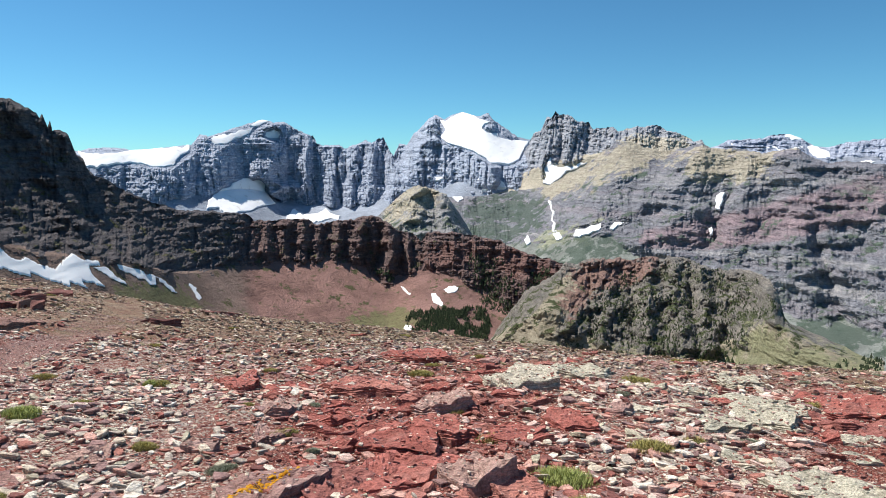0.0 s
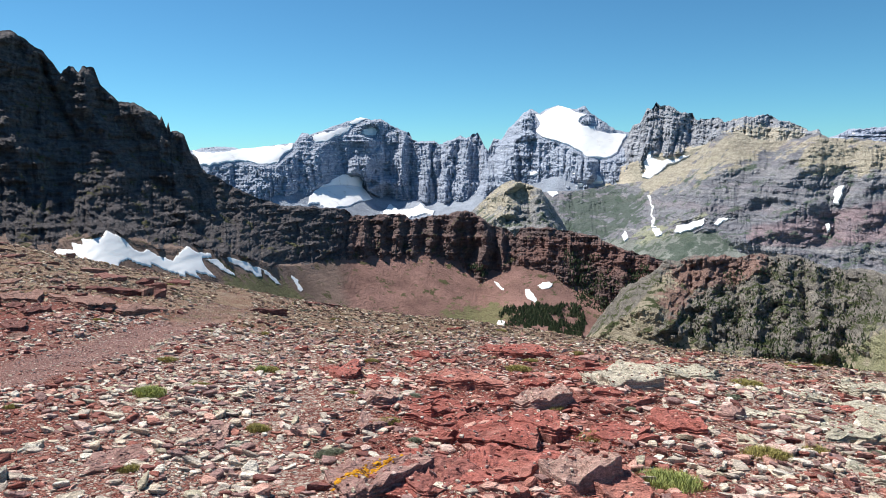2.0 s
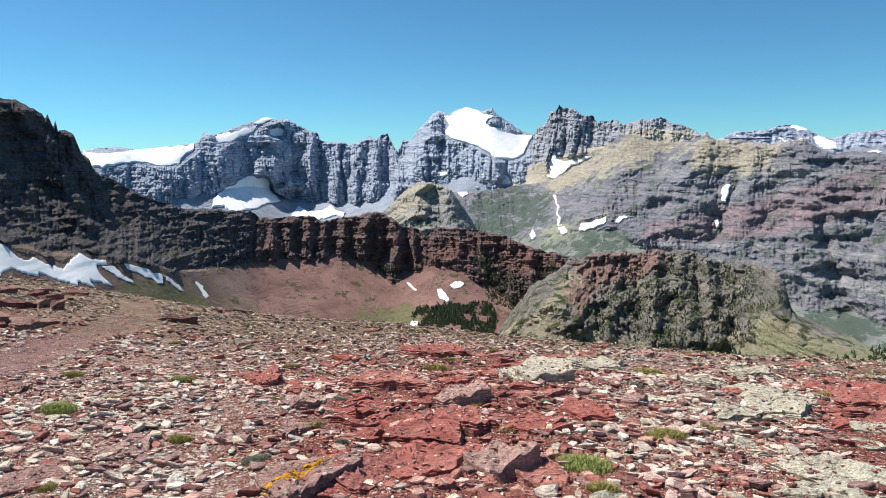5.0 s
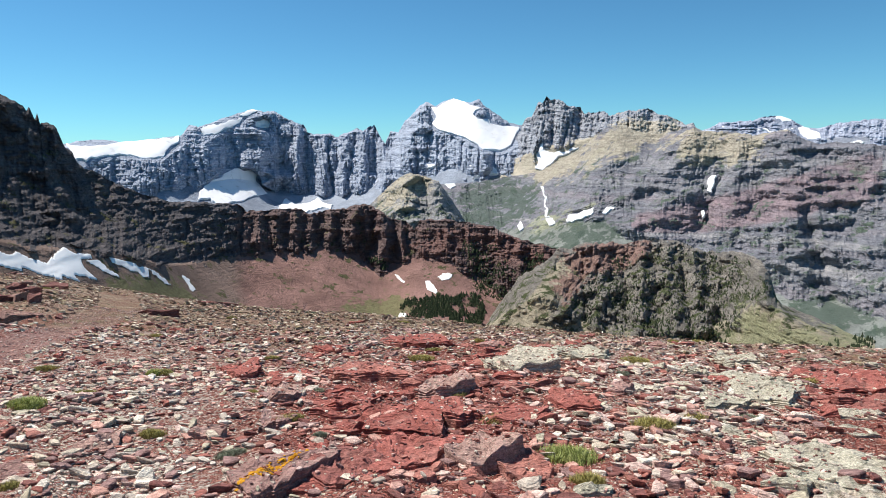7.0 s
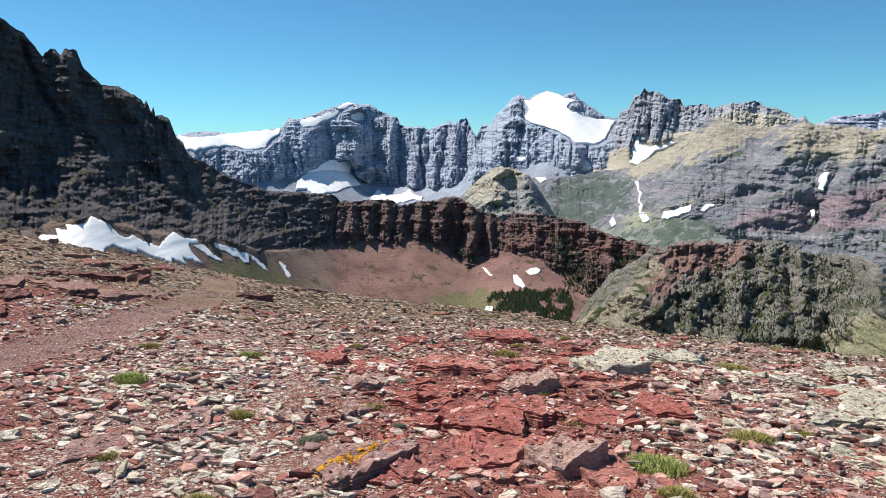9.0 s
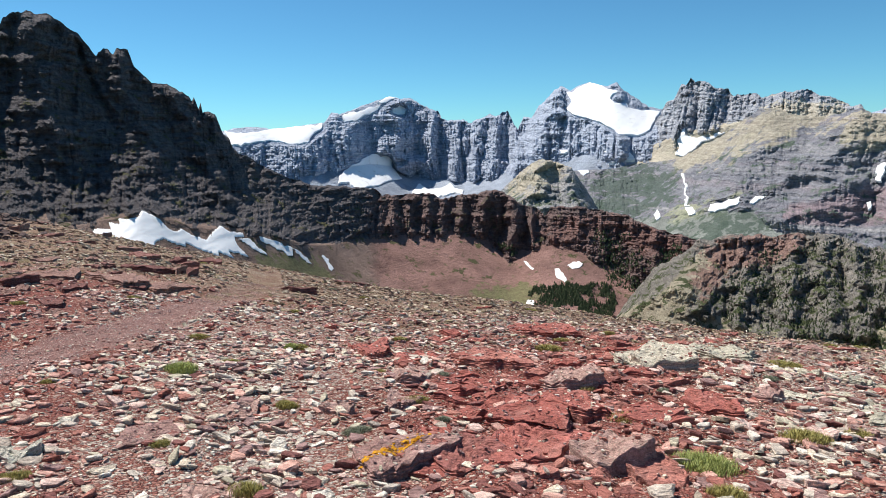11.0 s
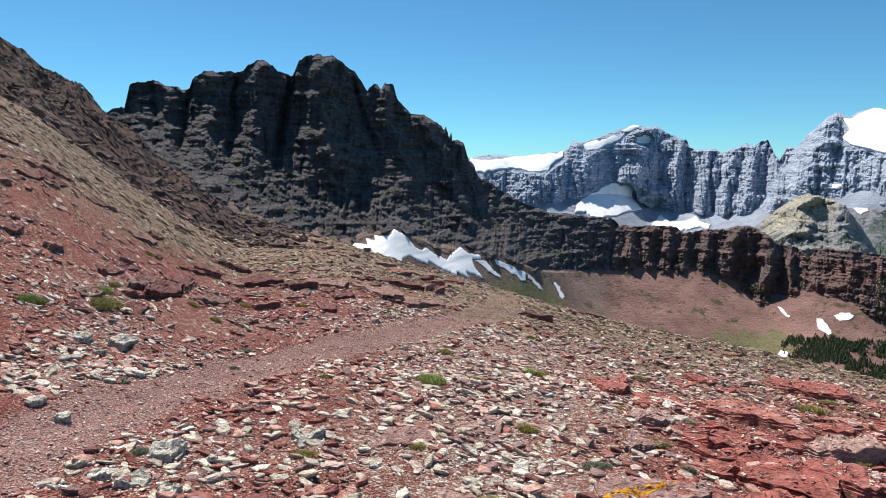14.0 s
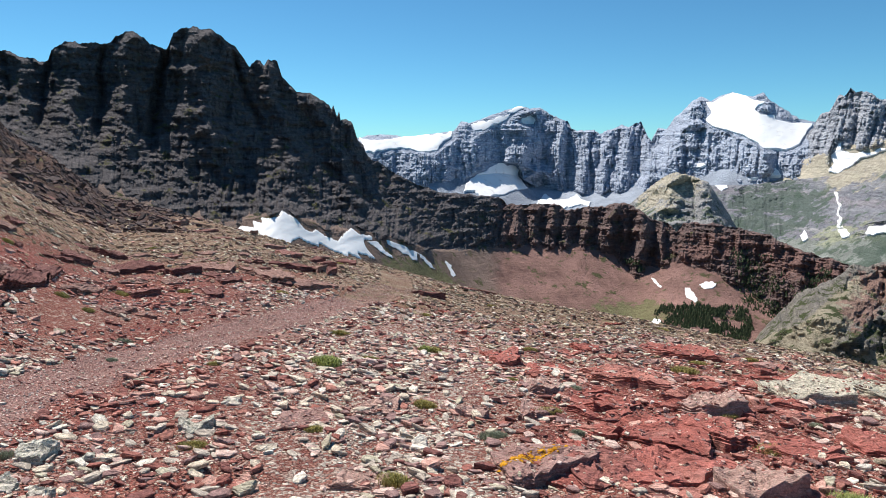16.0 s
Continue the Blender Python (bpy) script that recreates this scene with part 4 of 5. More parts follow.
ridge("K", "tan_knoll", "tan rocky knoll with ledges below the glacier range", "mountain", MAT_KNOLL, K_CREST, K_FOOT, K_FAR, K_FOOT_FAR, [(-12, 1600), (12, 1600)],
      [(-12, -420), (12, -480)], step=0.05, rows=130, jag=4, flute=16, flute_wide=80, stratum=14, ledge=11, lump=0.5, seed=67, ribs=[(*r[:5], r[5] * 0.6) for r in KNOLL_RIBS], soil=[KNOLL_TAN])
ridge("D", "cirque_ridge", "dark jagged mountain running into a red-brown ridge above pink scree", "mountain", MAT_DARK, D_CREST + N_CREST, D_FOOT + N_FOOT, D_FAR + N_FAR, D_FOOT_FAR + N_FOOT_FAR,
      [(-85, 260), (-43, 270), (-27, 305), (-18, 350), (-8, 370), (-3, 410), (3, 480), (14, 508)], [(-85, -40), (-60, -60), (-45, -80), (-27, -126), (-18, -145), (-8, -156), (14, -150)], step=0.06, rows=270,
      jag=3.0, flute=6.5, flute_wide=26, stratum=5.0, ledge=5.0, seed=5, bend=((-46, 1.7), (-30, 1.5), (-22, 1.0)), buried=FOOT_SNOWS, ribs=[(*r[:5], r[5] * 0.42) for r in DARK_RIBS] + [(*r[:5], r[5] * 0.5) for r in BASIN_RIBS], snows=FOOT_SNOWS + [SNOW_BASIN_A, SNOW_BASIN_B, SNOW_BASIN_C, SNOW_BASIN_D], tone=((-20, 0.0), (-14, 1.0)),
      turf=[BASIN_TURF], soil=[RED_SLOPE])
ridge("M", "rocky_knob", "rounded rocky knob with scrub, small firs and a pale scree foot", "hill", MAT_KNOB, M_CREST, M_FOOT, M_FAR, M_FOOT_FAR, [(-2, 420), (3, 400), (14, 340), (35, 360)],
      [(3, -190), (14, -180), (35, -190)], step=0.06, rows=190, jag=2.6, flute=5, flute_wide=24, stratum=4.5, ledge=2.8, seed=29, ribs=[(*r[:5], r[5] * 0.4) for r in KNOB_RIBS], screes=[KNOB_SADDLE, KNOB_MEADOW], smooth_zones=[KNOB_SADDLE, KNOB_MEADOW], lump=0.8,
      soil=[KNOB_RED], turf=[KNOB_MEADOW])

SNOWS = [
    ("F", SNOW_ICEFIELD, "broad white ice field along the crest of the range", 9), ("F", SNOW_SHELF, "white snow shelf below a grey summit", 9),
    ("F", SNOW_CAP, "small snow patch on a grey summit face", 9), ("F", SNOW_TOP, "thin snow cap on a grey summit", 9),
    ("F", SNOW_BOWL, "large snow bowl at the foot of a grey cliff", 9), ("F", SNOW_STREAK, "narrow snow streak in a gully", 9),
    ("F", SNOW_APRON, "ragged snow patches along the foot of the cliffs", 9), ("F", SNOW_GLACIER, "bright white hanging glacier below a rocky summit", 9),
    ("F", SNOW_LEDGE_A, "thin snow patch on a high ledge", 16), ("P", SNOW_COULOIR, "forked snow couloir on tan scree", 5),
    ("F", SNOW_LEDGE_B, "snow patch on a rock ledge", 16), ("G", SNOW_LEDGE_C, "small snow patch on a rocky knoll", 5),
    ("G", SNOW_PATCH_A, "snow patch above the wooded valley", 5), ("G", SNOW_PATCH_B, "narrow snow patch above the wooded valley", 5),
    ("G", SNOW_PATCH_C, "long thin snow chute in a gully", 5), ("G", SNOW_PATCH_G, "snow patch at the foot of a chute", 5), ("G", SNOW_PATCH_D, "bright snow chute on a banded mountainside", 5),
    ("G", SNOW_PATCH_E, "tiny snow patch on a banded mountainside", 5), ("G", SNOW_PATCH_F, "tiny snow patch above dark woods", 5),
    ("H", SNOW_BAND, "level snow band on a far plateau", 5), ("H", SNOW_SUMMIT, "snow cap of a far plateau summit", 5),
    ("H", SNOW_SADDLE, "snow in a far saddle", 5), ("H", SNOW_FAR, "small far snow patch", 5),
    ("D", SNOW_FOOT, "ragged white snowfield at the foot of the dark cliff", 0.5), ("D", SNOW_TONGUE_A, "snow tongue below the dark cliff", 0.5),
    ("D", SNOW_TONGUE_B, "narrow snow tongue on pink scree", 0.5), ("D", SNOW_TONGUE_C, "short snow tongue on pink scree", 0.5),
    ("D", SNOW_TONGUE_E, "pointed snow tongue reaching down the scree", 0.5), ("D", SNOW_TONGUE_D, "small snow remnant below the dark cliff", 0.5),
    ("D", SNOW_BASIN_A, "small snow patch in the red basin", 0.5), ("D", SNOW_BASIN_B, "oval snow patch in the red basin", 0.5),
    ("D", SNOW_BASIN_C, "thin snow sliver in the red basin", 0.5), ("D", SNOW_BASIN_D, "round snow remnant low in the basin", 0.5),
]
for n, (key, outline, label, thick) in enumerate(SNOWS):
    snowfield(key, outline, label, thick, 300 + n)

# ---- the near hill ----
BROW = [(-180, 0.10), (-120, 0.30), (-90, 0.36), (-75, 0.28), (-63, 0.143), (-56, 0.036), (-49, -0.062), (-41, -0.106), (-34, -0.145), (-27.5, -0.176), (-21, -0.209),
        (-14, -0.233), (-7, -0.247), (0, -0.264), (9, -0.280), (16, -0.289), (25, -0.295), (35, -0.279), (50, -0.24), (80, -0.12), (120, 0.0), (180, 0.10)]
BROW_FAR = [(-180, 60), (-90, 130), (-63, 110), (-56, 90), (-49, 70), (-41, 55), (-30, 38), (-20, 30), (0, 22), (30, 17), (60, 25), (180, 60)]

BROW_ROCK = [(-110, 0.0), (-90, 0.06), (-72, 0.07), (-60, 0.062), (-52, 0.05), (-46, 0.022), (-40, 0.0)]


def hill(x, y, rough=True):
    """Height of the near ground. It rolls off at the brow and falls to the valley beyond."""
    r = np.hypot(x, y) + 1e-6
    b = np.degrees(np.arctan2(x, y))
    t, far = along(BROW, b), along(BROW_FAR, b)
    near = 0.02 * x - 0.135 * y
    q = np.minimum(r / far, 1.0)
    face = EYE + r * t - EYE * (1 - q) ** 2
    w = np.clip((r - 3) / 16, 0, 1)
    w = w * w * (3 - 2 * w)
    z = near * (1 - w) + face * w
    # above the tan slope of the upper hillside the brow stands up as broken rock
    high = along(BROW_ROCK, b)
    f = np.clip((q - 0.5) / (0.5 + 0.06 * fractal(b / 2.0, 0 * b, 83, 3)), 0, 1)
    z = z - w * high * r * (1 - f * f * (3 - 2 * f))
    z = z + 20 * high * np.clip((q - 0.5) * 6, 0, 1) * np.clip((1.0 - q) * 12, 0, 1) * fractal(x / 6, y / 6, 87, 5, 0.6)
    past = np.maximum(r - far, 0)
    drop = 0.004 * past ** 2 / (1 + past / 70) + 0.06 * past * np.minimum(past / 20, 1)
    floor = -230 - np.clip((r - 500) / 1300, 0, 1) * 330
    z = np.where(past > 0, np.maximum(z - drop, floor + 0.02 * past), z)
    if rough:
        z = z + 0.05 * fractal(x / 1.7, y / 1.7, 71, 3) * np.clip(r / 4, 0.2, 1) + 0.035 * np.clip(r / 3, 0.3, 1) * fractal(x / 0.45, y / 0.45, 77, 2) * (r < 60)
    return z


TRAIL_HALF = 0.42


def trail_gap(x, y):
    """Distance from the middle of the trail."""
    best = np.full(np.shape(x), 1e9)
    pts = [(-19.0, -34.0), (-11.5, -22.0), (-8.5, -13.0), (-5.2, -7.5), (-4.2, -3.0)] + TRAIL + [(-10.5, 21.0)]
    for (x1, y1), (x2, y2) in zip(pts, pts[1:]):
        dx, dy = x2 - x1, y2 - y1
        f = np.clip(((x - x1) * dx + (y - y1) * dy) / (dx * dx + dy * dy), 0, 1)
        best = np.minimum(best, np.hypot(x - x1 - f * dx, y - y1 - f * dy))
    return best


def ground_height(x, y):
    """The near ground with the trail worn into it."""
    g = trail_gap(x, y)
    return hill(x, y) - 0.06 * np.exp(-(g / 0.5) ** 2)


def pale_share(x, y):
    """How much of the loose stone is pale: most in a strip beside the trail, least over the red bedrock."""
    b = np.degrees(np.arctan2(x, y))
    r = np.hypot(x, y)
    near = np.clip((r - 0.8) / 2.2, 0, 1)
    strip = near * np.exp(-((b + 30) / 13) ** 2) * np.clip((14 - r) / 5, 0.25, 1)
    bed = near * np.exp(-((b + 2) / 11) ** 2) * np.clip((9.5 - r) / 3, 0, 1)
    right = near * np.exp(-((b - 22) / 12) ** 2) * 0.45
    over = np.exp(-((b + 60) / 9) ** 2) * np.exp(-((r - 8) / 3) ** 2) * 0.5
    beyond = 0.55 * np.clip((r - 6) / 5, 0, 1) * np.exp(-((b - 12) / 26) ** 2)
    return np.clip(0.16 + beyond + 0.85 * strip + right - 0.3 * bed + over + 0.3 * fractal(x / 1.3, y / 1.3, 41, 3), 0, 1)



def red_edge(x, y):
    """How far the red ground reaches before the tan slope begins: farther beside the upper path."""
    return along([(-70, 12.0), (-38, 11.5), (-22, 7.5), (10, 6.0)], np.degrees(np.arctan2(x, y)))


def ground_material():
    s = Shader("red_gravel_ground", 0.95, 0.15)
    flatpos = s.stretch(s.pos, (1, 1, 0.6))
    big = s.noise(0.6, 5, 0.65)
    pale = s.attr("pale")
    red = s.ramp(s.noise(2.3, 7, 0.7), [(0.3, (0.18, 0.05, 0.044)), (0.5, (0.315, 0.09, 0.077)), (0.7, (0.43, 0.165, 0.135))])
    pick = s.part_of(s.cells(34.0, flatpos), 0)
    pick2 = s.part_of(s.cells(85.0, flatpos), 1)
    grit = s.ramp(pick2, [(0.0, (0.174, 0.055, 0.044)), (0.4, (0.321, 0.104, 0.078)), (0.66, (0.455, 0.247, 0.189)), (0.86, (0.616, 0.494, 0.403))], "CONSTANT")
    reddish = s.ramp(pick, [(0.0, (0.201, 0.058, 0.044)), (0.45, (0.348, 0.104, 0.076)), (0.72, (0.442, 0.221, 0.165)), (0.9, (0.670, 0.559, 0.464))], "CONSTANT")
    palish = s.ramp(pick, [(0.0, (0.254, 0.098, 0.079)), (0.3, (0.388, 0.195, 0.153)), (0.5, (0.482, 0.364, 0.305)), (0.7, (0.643, 0.559, 0.477)), (0.9, (0.800, 0.767, 0.660))], "CONSTANT")
    chips = s.mix(s.step(s.math("ADD", pale, s.math("MULTIPLY", s.math("SUBTRACT", big, 0.5), 0.6)), 0.3, 0.75), reddish, palish)
    chips = s.mix(0.4, chips, grit)
    col = s.mix(s.math("MULTIPLY", s.step(s.math("SUBTRACT", big, s.math("MULTIPLY", pale, 0.3)), 0.3, 0.55), 0.6), chips, red)
    tread = s.ramp(pick2, [(0.0, (0.32, 0.165, 0.145)), (0.35, (0.43, 0.245, 0.215)), (0.7, (0.55, 0.36, 0.315)), (0.92, (0.66, 0.53, 0.47))], "CONSTANT")
    tread = s.mix(0.5, tread, s.ramp(big, [(0.3, (0.281, 0.143, 0.122)), (0.7, (0.402, 0.240, 0.202))]))
    walked = s.step(s.math("ADD", s.attr("trail"), s.math("MULTIPLY", s.math("SUBTRACT", s.noise(3.0, 4), 0.5), 0.5)), 0.35, 0.7)
    col = s.mix(walked, col, tread)
    far = s.step(s.math("ADD", s.attr("away"), s.math("MULTIPLY", s.math("SUBTRACT", big, 0.5), 0.5)), 0.12, 0.5)
    tan = s.ramp(s.noise(1.6, 8, 0.75), [(0.3, (0.15, 0.085, 0.06)), (0.45, (0.32, 0.225, 0.155)), (0.58, (0.4, 0.325, 0.215)), (0.72, (0.55, 0.47, 0.36))])
    tan = s.mix(0.35, tan, chips)
    col = s.mix(far, col, tan)
    # the brow: dark rock, with the shade of its steep face put into the colour
    brow = s.step(s.math("ADD", s.attr("brow"), s.math("MULTIPLY", s.math("SUBTRACT", s.noise(0.12, 5, 0.65), 0.5), 0.8)), 0.35, 0.65)
    col = s.mix(brow, col, s.ramp(s.noise(1.6, 8, 0.75), [(0.32, (0.055, 0.03, 0.028)), (0.5, (0.11, 0.065, 0.055)), (0.68, (0.22, 0.14, 0.11))]))
    turf = s.math("MULTIPLY", s.step(s.noise(0.9, 6, 0.7), 0.54, 0.64), s.step(s.attr("away"), 0.02, 0.3))
    col = s.mix(s.math("MULTIPLY", turf, 0.5), col, (0.2, 0.19, 0.085))
    valley = s.ramp(s.noise(0.012, 6, 0.6), [(0.4, (0.05, 0.075, 0.03)), (0.6, (0.17, 0.17, 0.085))])
    col = s.mix(s.step(s.attr("valley"), 0.3, 0.8), col, valley)
    edge = s.cells(34.0, flatpos, "DISTANCE_TO_EDGE", "Distance")
    lump = s.noise(9, 5, 0.65)
    high = s.math("ADD", s.math("MULTIPLY", pick, 0.7), s.math("MULTIPLY", s.math("MINIMUM", s.math("MULTIPLY", edge, 6.0), 1.0), 0.5))
    high = s.math("ADD", s.math("ADD", high, s.math("MULTIPLY", pick2, 0.35)), s.math("MULTIPLY", lump, 1.6))
    s.bump(high, 1.0, 0.03)
    return s.done(col)


MAT_GROUND = ground_material()


def brow_share(x, y):
    """Share of the dark broken rock along the hilltop, whose colour also carries its shade."""
    r, b = np.hypot(x, y), np.degrees(np.arctan2(x, y))
    q = r / along(BROW_FAR, b) + 0.08 * fractal(x / 5, y / 5, 89, 3)
    return np.clip((q - 0.44) / 0.16, 0, 1) * np.clip((-41 - b) / 7, 0, 1) * (r < 400)


def build_ground():
    fine = np.arange(-72, 46, 0.3)
    b = np.concatenate([fine, np.arange(46, 288, 1.5)])
    r = np.concatenate([[0.0], 0.35 * 1.0255 ** np.arange(380)])
    r = r[r < 4900]
    bb, rr = np.meshgrid(b, r)
    sx, sy = way(bb)
    x, y = sx * rr, sy * rr
    z = np.where(rr < 40, ground_height(x, y), hill(x, y))
    away = np.clip((rr - red_edge(x, y)) / 14, 0, 1)
    valley = np.clip((rr - 150) / 200, 0, 1)
    trail = np.clip(1.4 - trail_gap(x, y) / TRAIL_HALF * 0.8, 0, 1)
    layers = [("brow", brow_share(x, y)), ("away", away), ("valley", valley), ("trail", trail), ("pale", pale_share(x, y))]
    me = grid_mesh("ground", np.stack([x, y, z], -1).reshape(-1, 3), len(r), len(b), MAT_GROUND, layers, smooth=True, closed=True)
    return tagged(new("ground", me), "stony red hillside of loose chips with a worn footpath", "ground", kind="structure")


GROUND = build_ground()


# ---- stones and slabs ----
def stone_material(name, palette, speckle=(0.12, 0.13, 0.10), lichen=0.62, rough=0.9, dust=None):
    """Broken argillite: each piece takes its own tone, with bedding lines, dust and lichen specks."""
    s = Shader(name, rough, 0.2)
    info = s.t.nodes.new("ShaderNodeObjectInfo")
    own = s.math("FRACT", s.math("ADD", s.geo.outputs["Random Per Island"], info.outputs["Random"]))
    step = 1.0 / len(palette)
    col = s.ramp(own, [(i * step, c) for i, c in enumerate(palette)], "CONSTANT")
    grain = s.noise(28, 6, 0.7)
    col = s.mix(0.7, col, s.ramp(grain, [(0.3, (0.6, 0.58, 0.58)), (0.5, (1, 1, 1)), (0.72, (1.3, 1.28, 1.26))]), "MULTIPLY")
    stain = s.noise(7, 5, 0.65)
    col = s.mix(0.55, col, s.ramp(stain, [(0.35, (0.68, 0.62, 0.6)), (0.6, (1.22, 1.22, 1.22))]), "MULTIPLY")
    if dust:
        col = s.mix(s.math("MULTIPLY", s.step(s.noise(3.2, 6, 0.7), 0.5, 0.66), 0.5), col, dust)
    specks = s.step(s.noise(46, 5, 0.75), lichen, lichen + 0.05)
    col = s.mix(s.math("MULTIPLY", specks, 0.75), col, speckle)
    beds = s.noise(22, 4, 0.65, s.stretch(s.pos, (0.3, 1.0, 4.0)))
    split = s.math("MINIMUM", s.math("MULTIPLY", s.cells(9.0, s.stretch(s.pos, (0.6, 1.3, 1.0)), "DISTANCE_TO_EDGE", "Distance"), 14.0), 1.0)
    mott = s.noise(90, 4, 0.8)
    col = s.mix(0.65, col, s.ramp(mott, [(0.36, (0.6, 0.6, 0.6)), (0.5, (1.0, 1.0, 1.0)), (0.64, (1.45, 1.43, 1.4))]), "MULTIPLY")
    col = s.mix(0.15, col, s.ramp(split, [(0.0, (0.5, 0.47, 0.47)), (0.35, (1, 1, 1))]), "MULTIPLY")
    col = s.mix(0.6, col, s.ramp(beds, [(0.35, (0.6, 0.57, 0.57)), (0.6, (1.25, 1.25, 1.25))]), "MULTIPLY")
    s.bump(s.math("ADD", s.math("ADD", grain, s.math("MULTIPLY", split, 0.3)), s.math("ADD", s.math("MULTIPLY", mott, 0.5), s.math("MULTIPLY", beds, 2.2))), 1.0, 0.014)
    return s.done(col)


WHITE, CREAM, ASH, SAGE, PINK, ROSE, RUST, MAROON, BRICK, PLUM = ((0.78, 0.72, 0.62), (0.7, 0.6, 0.475), (0.55, 0.475, 0.4), (0.56, 0.51, 0.385), (0.74, 0.54, 0.47),
                                                                    (0.618, 0.360, 0.296), (0.43, 0.19, 0.15), (0.25, 0.105, 0.092), (0.36, 0.14, 0.112), (0.33, 0.205, 0.19))
MAT_PALE = stone_material("pale_stone", [WHITE, ASH, PINK, PLUM, CREAM, ASH, SAGE, WHITE, ROSE, PLUM, ASH, MAROON, CREAM])
MAT_MIXED = stone_material("mixed_stone", [RUST, BRICK, MAROON, ROSE, BRICK, PINK, PLUM, RUST, MAROON, ROSE, BRICK, CREAM])
MAT_TAN = stone_material("tan_stone", [(0.4, 0.3, 0.21), (0.29, 0.18, 0.14), (0.5, 0.42, 0.31), (0.2, 0.125, 0.1), (0.37, 0.3, 0.185), (0.42, 0.3, 0.235), (0.62, 0.54, 0.42), (0.25, 0.17, 0.125)])
MAT_TREAD = stone_material("trodden_gravel", [(0.62, 0.39, 0.34), (0.52, 0.28, 0.24), (0.68, 0.5, 0.44), (0.43, 0.21, 0.18), (0.74, 0.62, 0.55)])
MAT_REDSLAB = stone_material("red_slab", [(0.4, 0.14, 0.115), (0.35, 0.115, 0.094), (0.43, 0.185, 0.15), (0.32, 0.125, 0.107)], (0.5, 0.31, 0.26), 0.63, dust=(0.4, 0.2, 0.165))
MAT_GREYSLAB = stone_material("weathered_slab", [(0.40, 0.25, 0.222), (0.44, 0.285, 0.245), (0.37, 0.225, 0.2)], (0.33, 0.3, 0.23), 0.57)
MAT_PALESLAB = stone_material("lichened_slab", [(0.50, 0.465, 0.375), (0.55, 0.5, 0.41), (0.47, 0.44, 0.35)], (0.27, 0.28, 0.2), 0.53)
MAT_PALESTONE = stone_material("rough_pale_stone", [(0.6, 0.56, 0.49), (0.66, 0.61, 0.54), (0.55, 0.52, 0.45)], (0.27, 0.29, 0.22), 0.53)
# dark argillite made darker still: the brow's shaded side is painted into these tones
MAT_SHADED_BROW = stone_material("shade_toned_brow_rock", [(0.085, 0.06, 0.058), (0.12, 0.08, 0.075), (0.165, 0.115, 0.1)], (0.07, 0.06, 0.045), 0.6)
MAT_DARKSLAB = stone_material("dark_slab", [(0.20, 0.09, 0.08), (0.26, 0.125, 0.108), (0.30, 0.18, 0.15)], (0.13, 0.08, 0.065), 0.6)


def slab_mesh(name, w, d, h, seed, material, n=44, inner=9):
    """A broken slab with its origin at the middle of its base: straight broken sides, split beds and a flaking top that dips away."""
    g = np.random.default_rng(seed)
    corners = 4 + seed % 3
    ang = (np.arange(corners) + g.uniform(-0.3, 0.3, corners)) * 2 * math.pi / corners + g.uniform(0, 1.5)
    rad = g.uniform(0.75, 1.25, corners)
    cx, cy = np.cos(ang) * rad, np.sin(ang) * rad
    t = np.arange(n) * corners / n
    i = t.astype(int)
    f = t - i
    ox, oy = cx[i] * (1 - f) + cx[(i + 1) % corners] * f, cy[i] * (1 - f) + cy[(i + 1) % corners] * f
    step = np.repeat(g.uniform(-0.09, 0.09, n // 3 + 1), 3)[:n] + g.uniform(-0.02, 0.02, n)
    ox, oy = ox * (1 + step), oy * (1 + step)
    ox, oy = (ox - (ox.max() + ox.min()) / 2) / np.ptp(ox), (oy - (oy.max() + oy.min()) / 2) / np.ptp(oy)
    side = g.uniform(-0.35, 0.35)
    grain = g.uniform(0.3, 0.9)

    def top(px, py):
        """Height of the top: a dip to the back, thin beds that break off in steps, and ripples along the grain."""
        z = h * (1 - 0.6 * py / d + side * px / w)
        lift = fractal(px / 0.16 + seed, py / 0.22, seed, 3)
        z = z + 0.014 * np.round(lift * 2.6) + 0.012 * fractal((px * grain + py) / 0.04, (px - py * grain) / 0.12, seed + 4, 2)
        return z

    verts = []
    for z, k in ((-0.6, 1.02), (0.05, 1.02), (0.3, 1.03), (0.36, 0.985), (0.6, 1.01), (0.68, 0.975), (0.93, 1.0)):
        kk = k * (1 + g.uniform(-0.02, 0.02, n))
        px, py = ox * w * kk, oy * d * kk
        zz = top(px, py) * z if z > 0 else np.full(n, z * max(h, 0.08))
        verts.append(np.stack([px, py, zz], 1))
    for r in range(inner):
        k = 0.985 * (1 - r / inner)
        px, py = ox * w * k, oy * d * k
        verts.append(np.stack([px, py, top(px, py)], 1))
    verts = np.concatenate(verts + [np.array([[0, 0, float(top(np.zeros(1), np.zeros(1))[0])]])])
    rings = 7 + inner
    a_ = (np.arange(rings - 1)[:, None] * n + np.arange(n)[None]).ravel()
    b_ = (np.arange(rings - 1)[:, None] * n + ((np.arange(n) + 1) % n)[None]).ravel()
    c = rings * n
    j = np.arange(n)
    cap = np.stack([(rings - 1) * n + j, (rings - 1) * n + (j + 1) % n, np.full(n, c)], 1)
    tris = np.concatenate([np.stack([a_, b_, b_ + n], 1), np.stack([a_, b_ + n, a_ + n], 1), cap])
    return face_mesh(name, verts, tris, material)


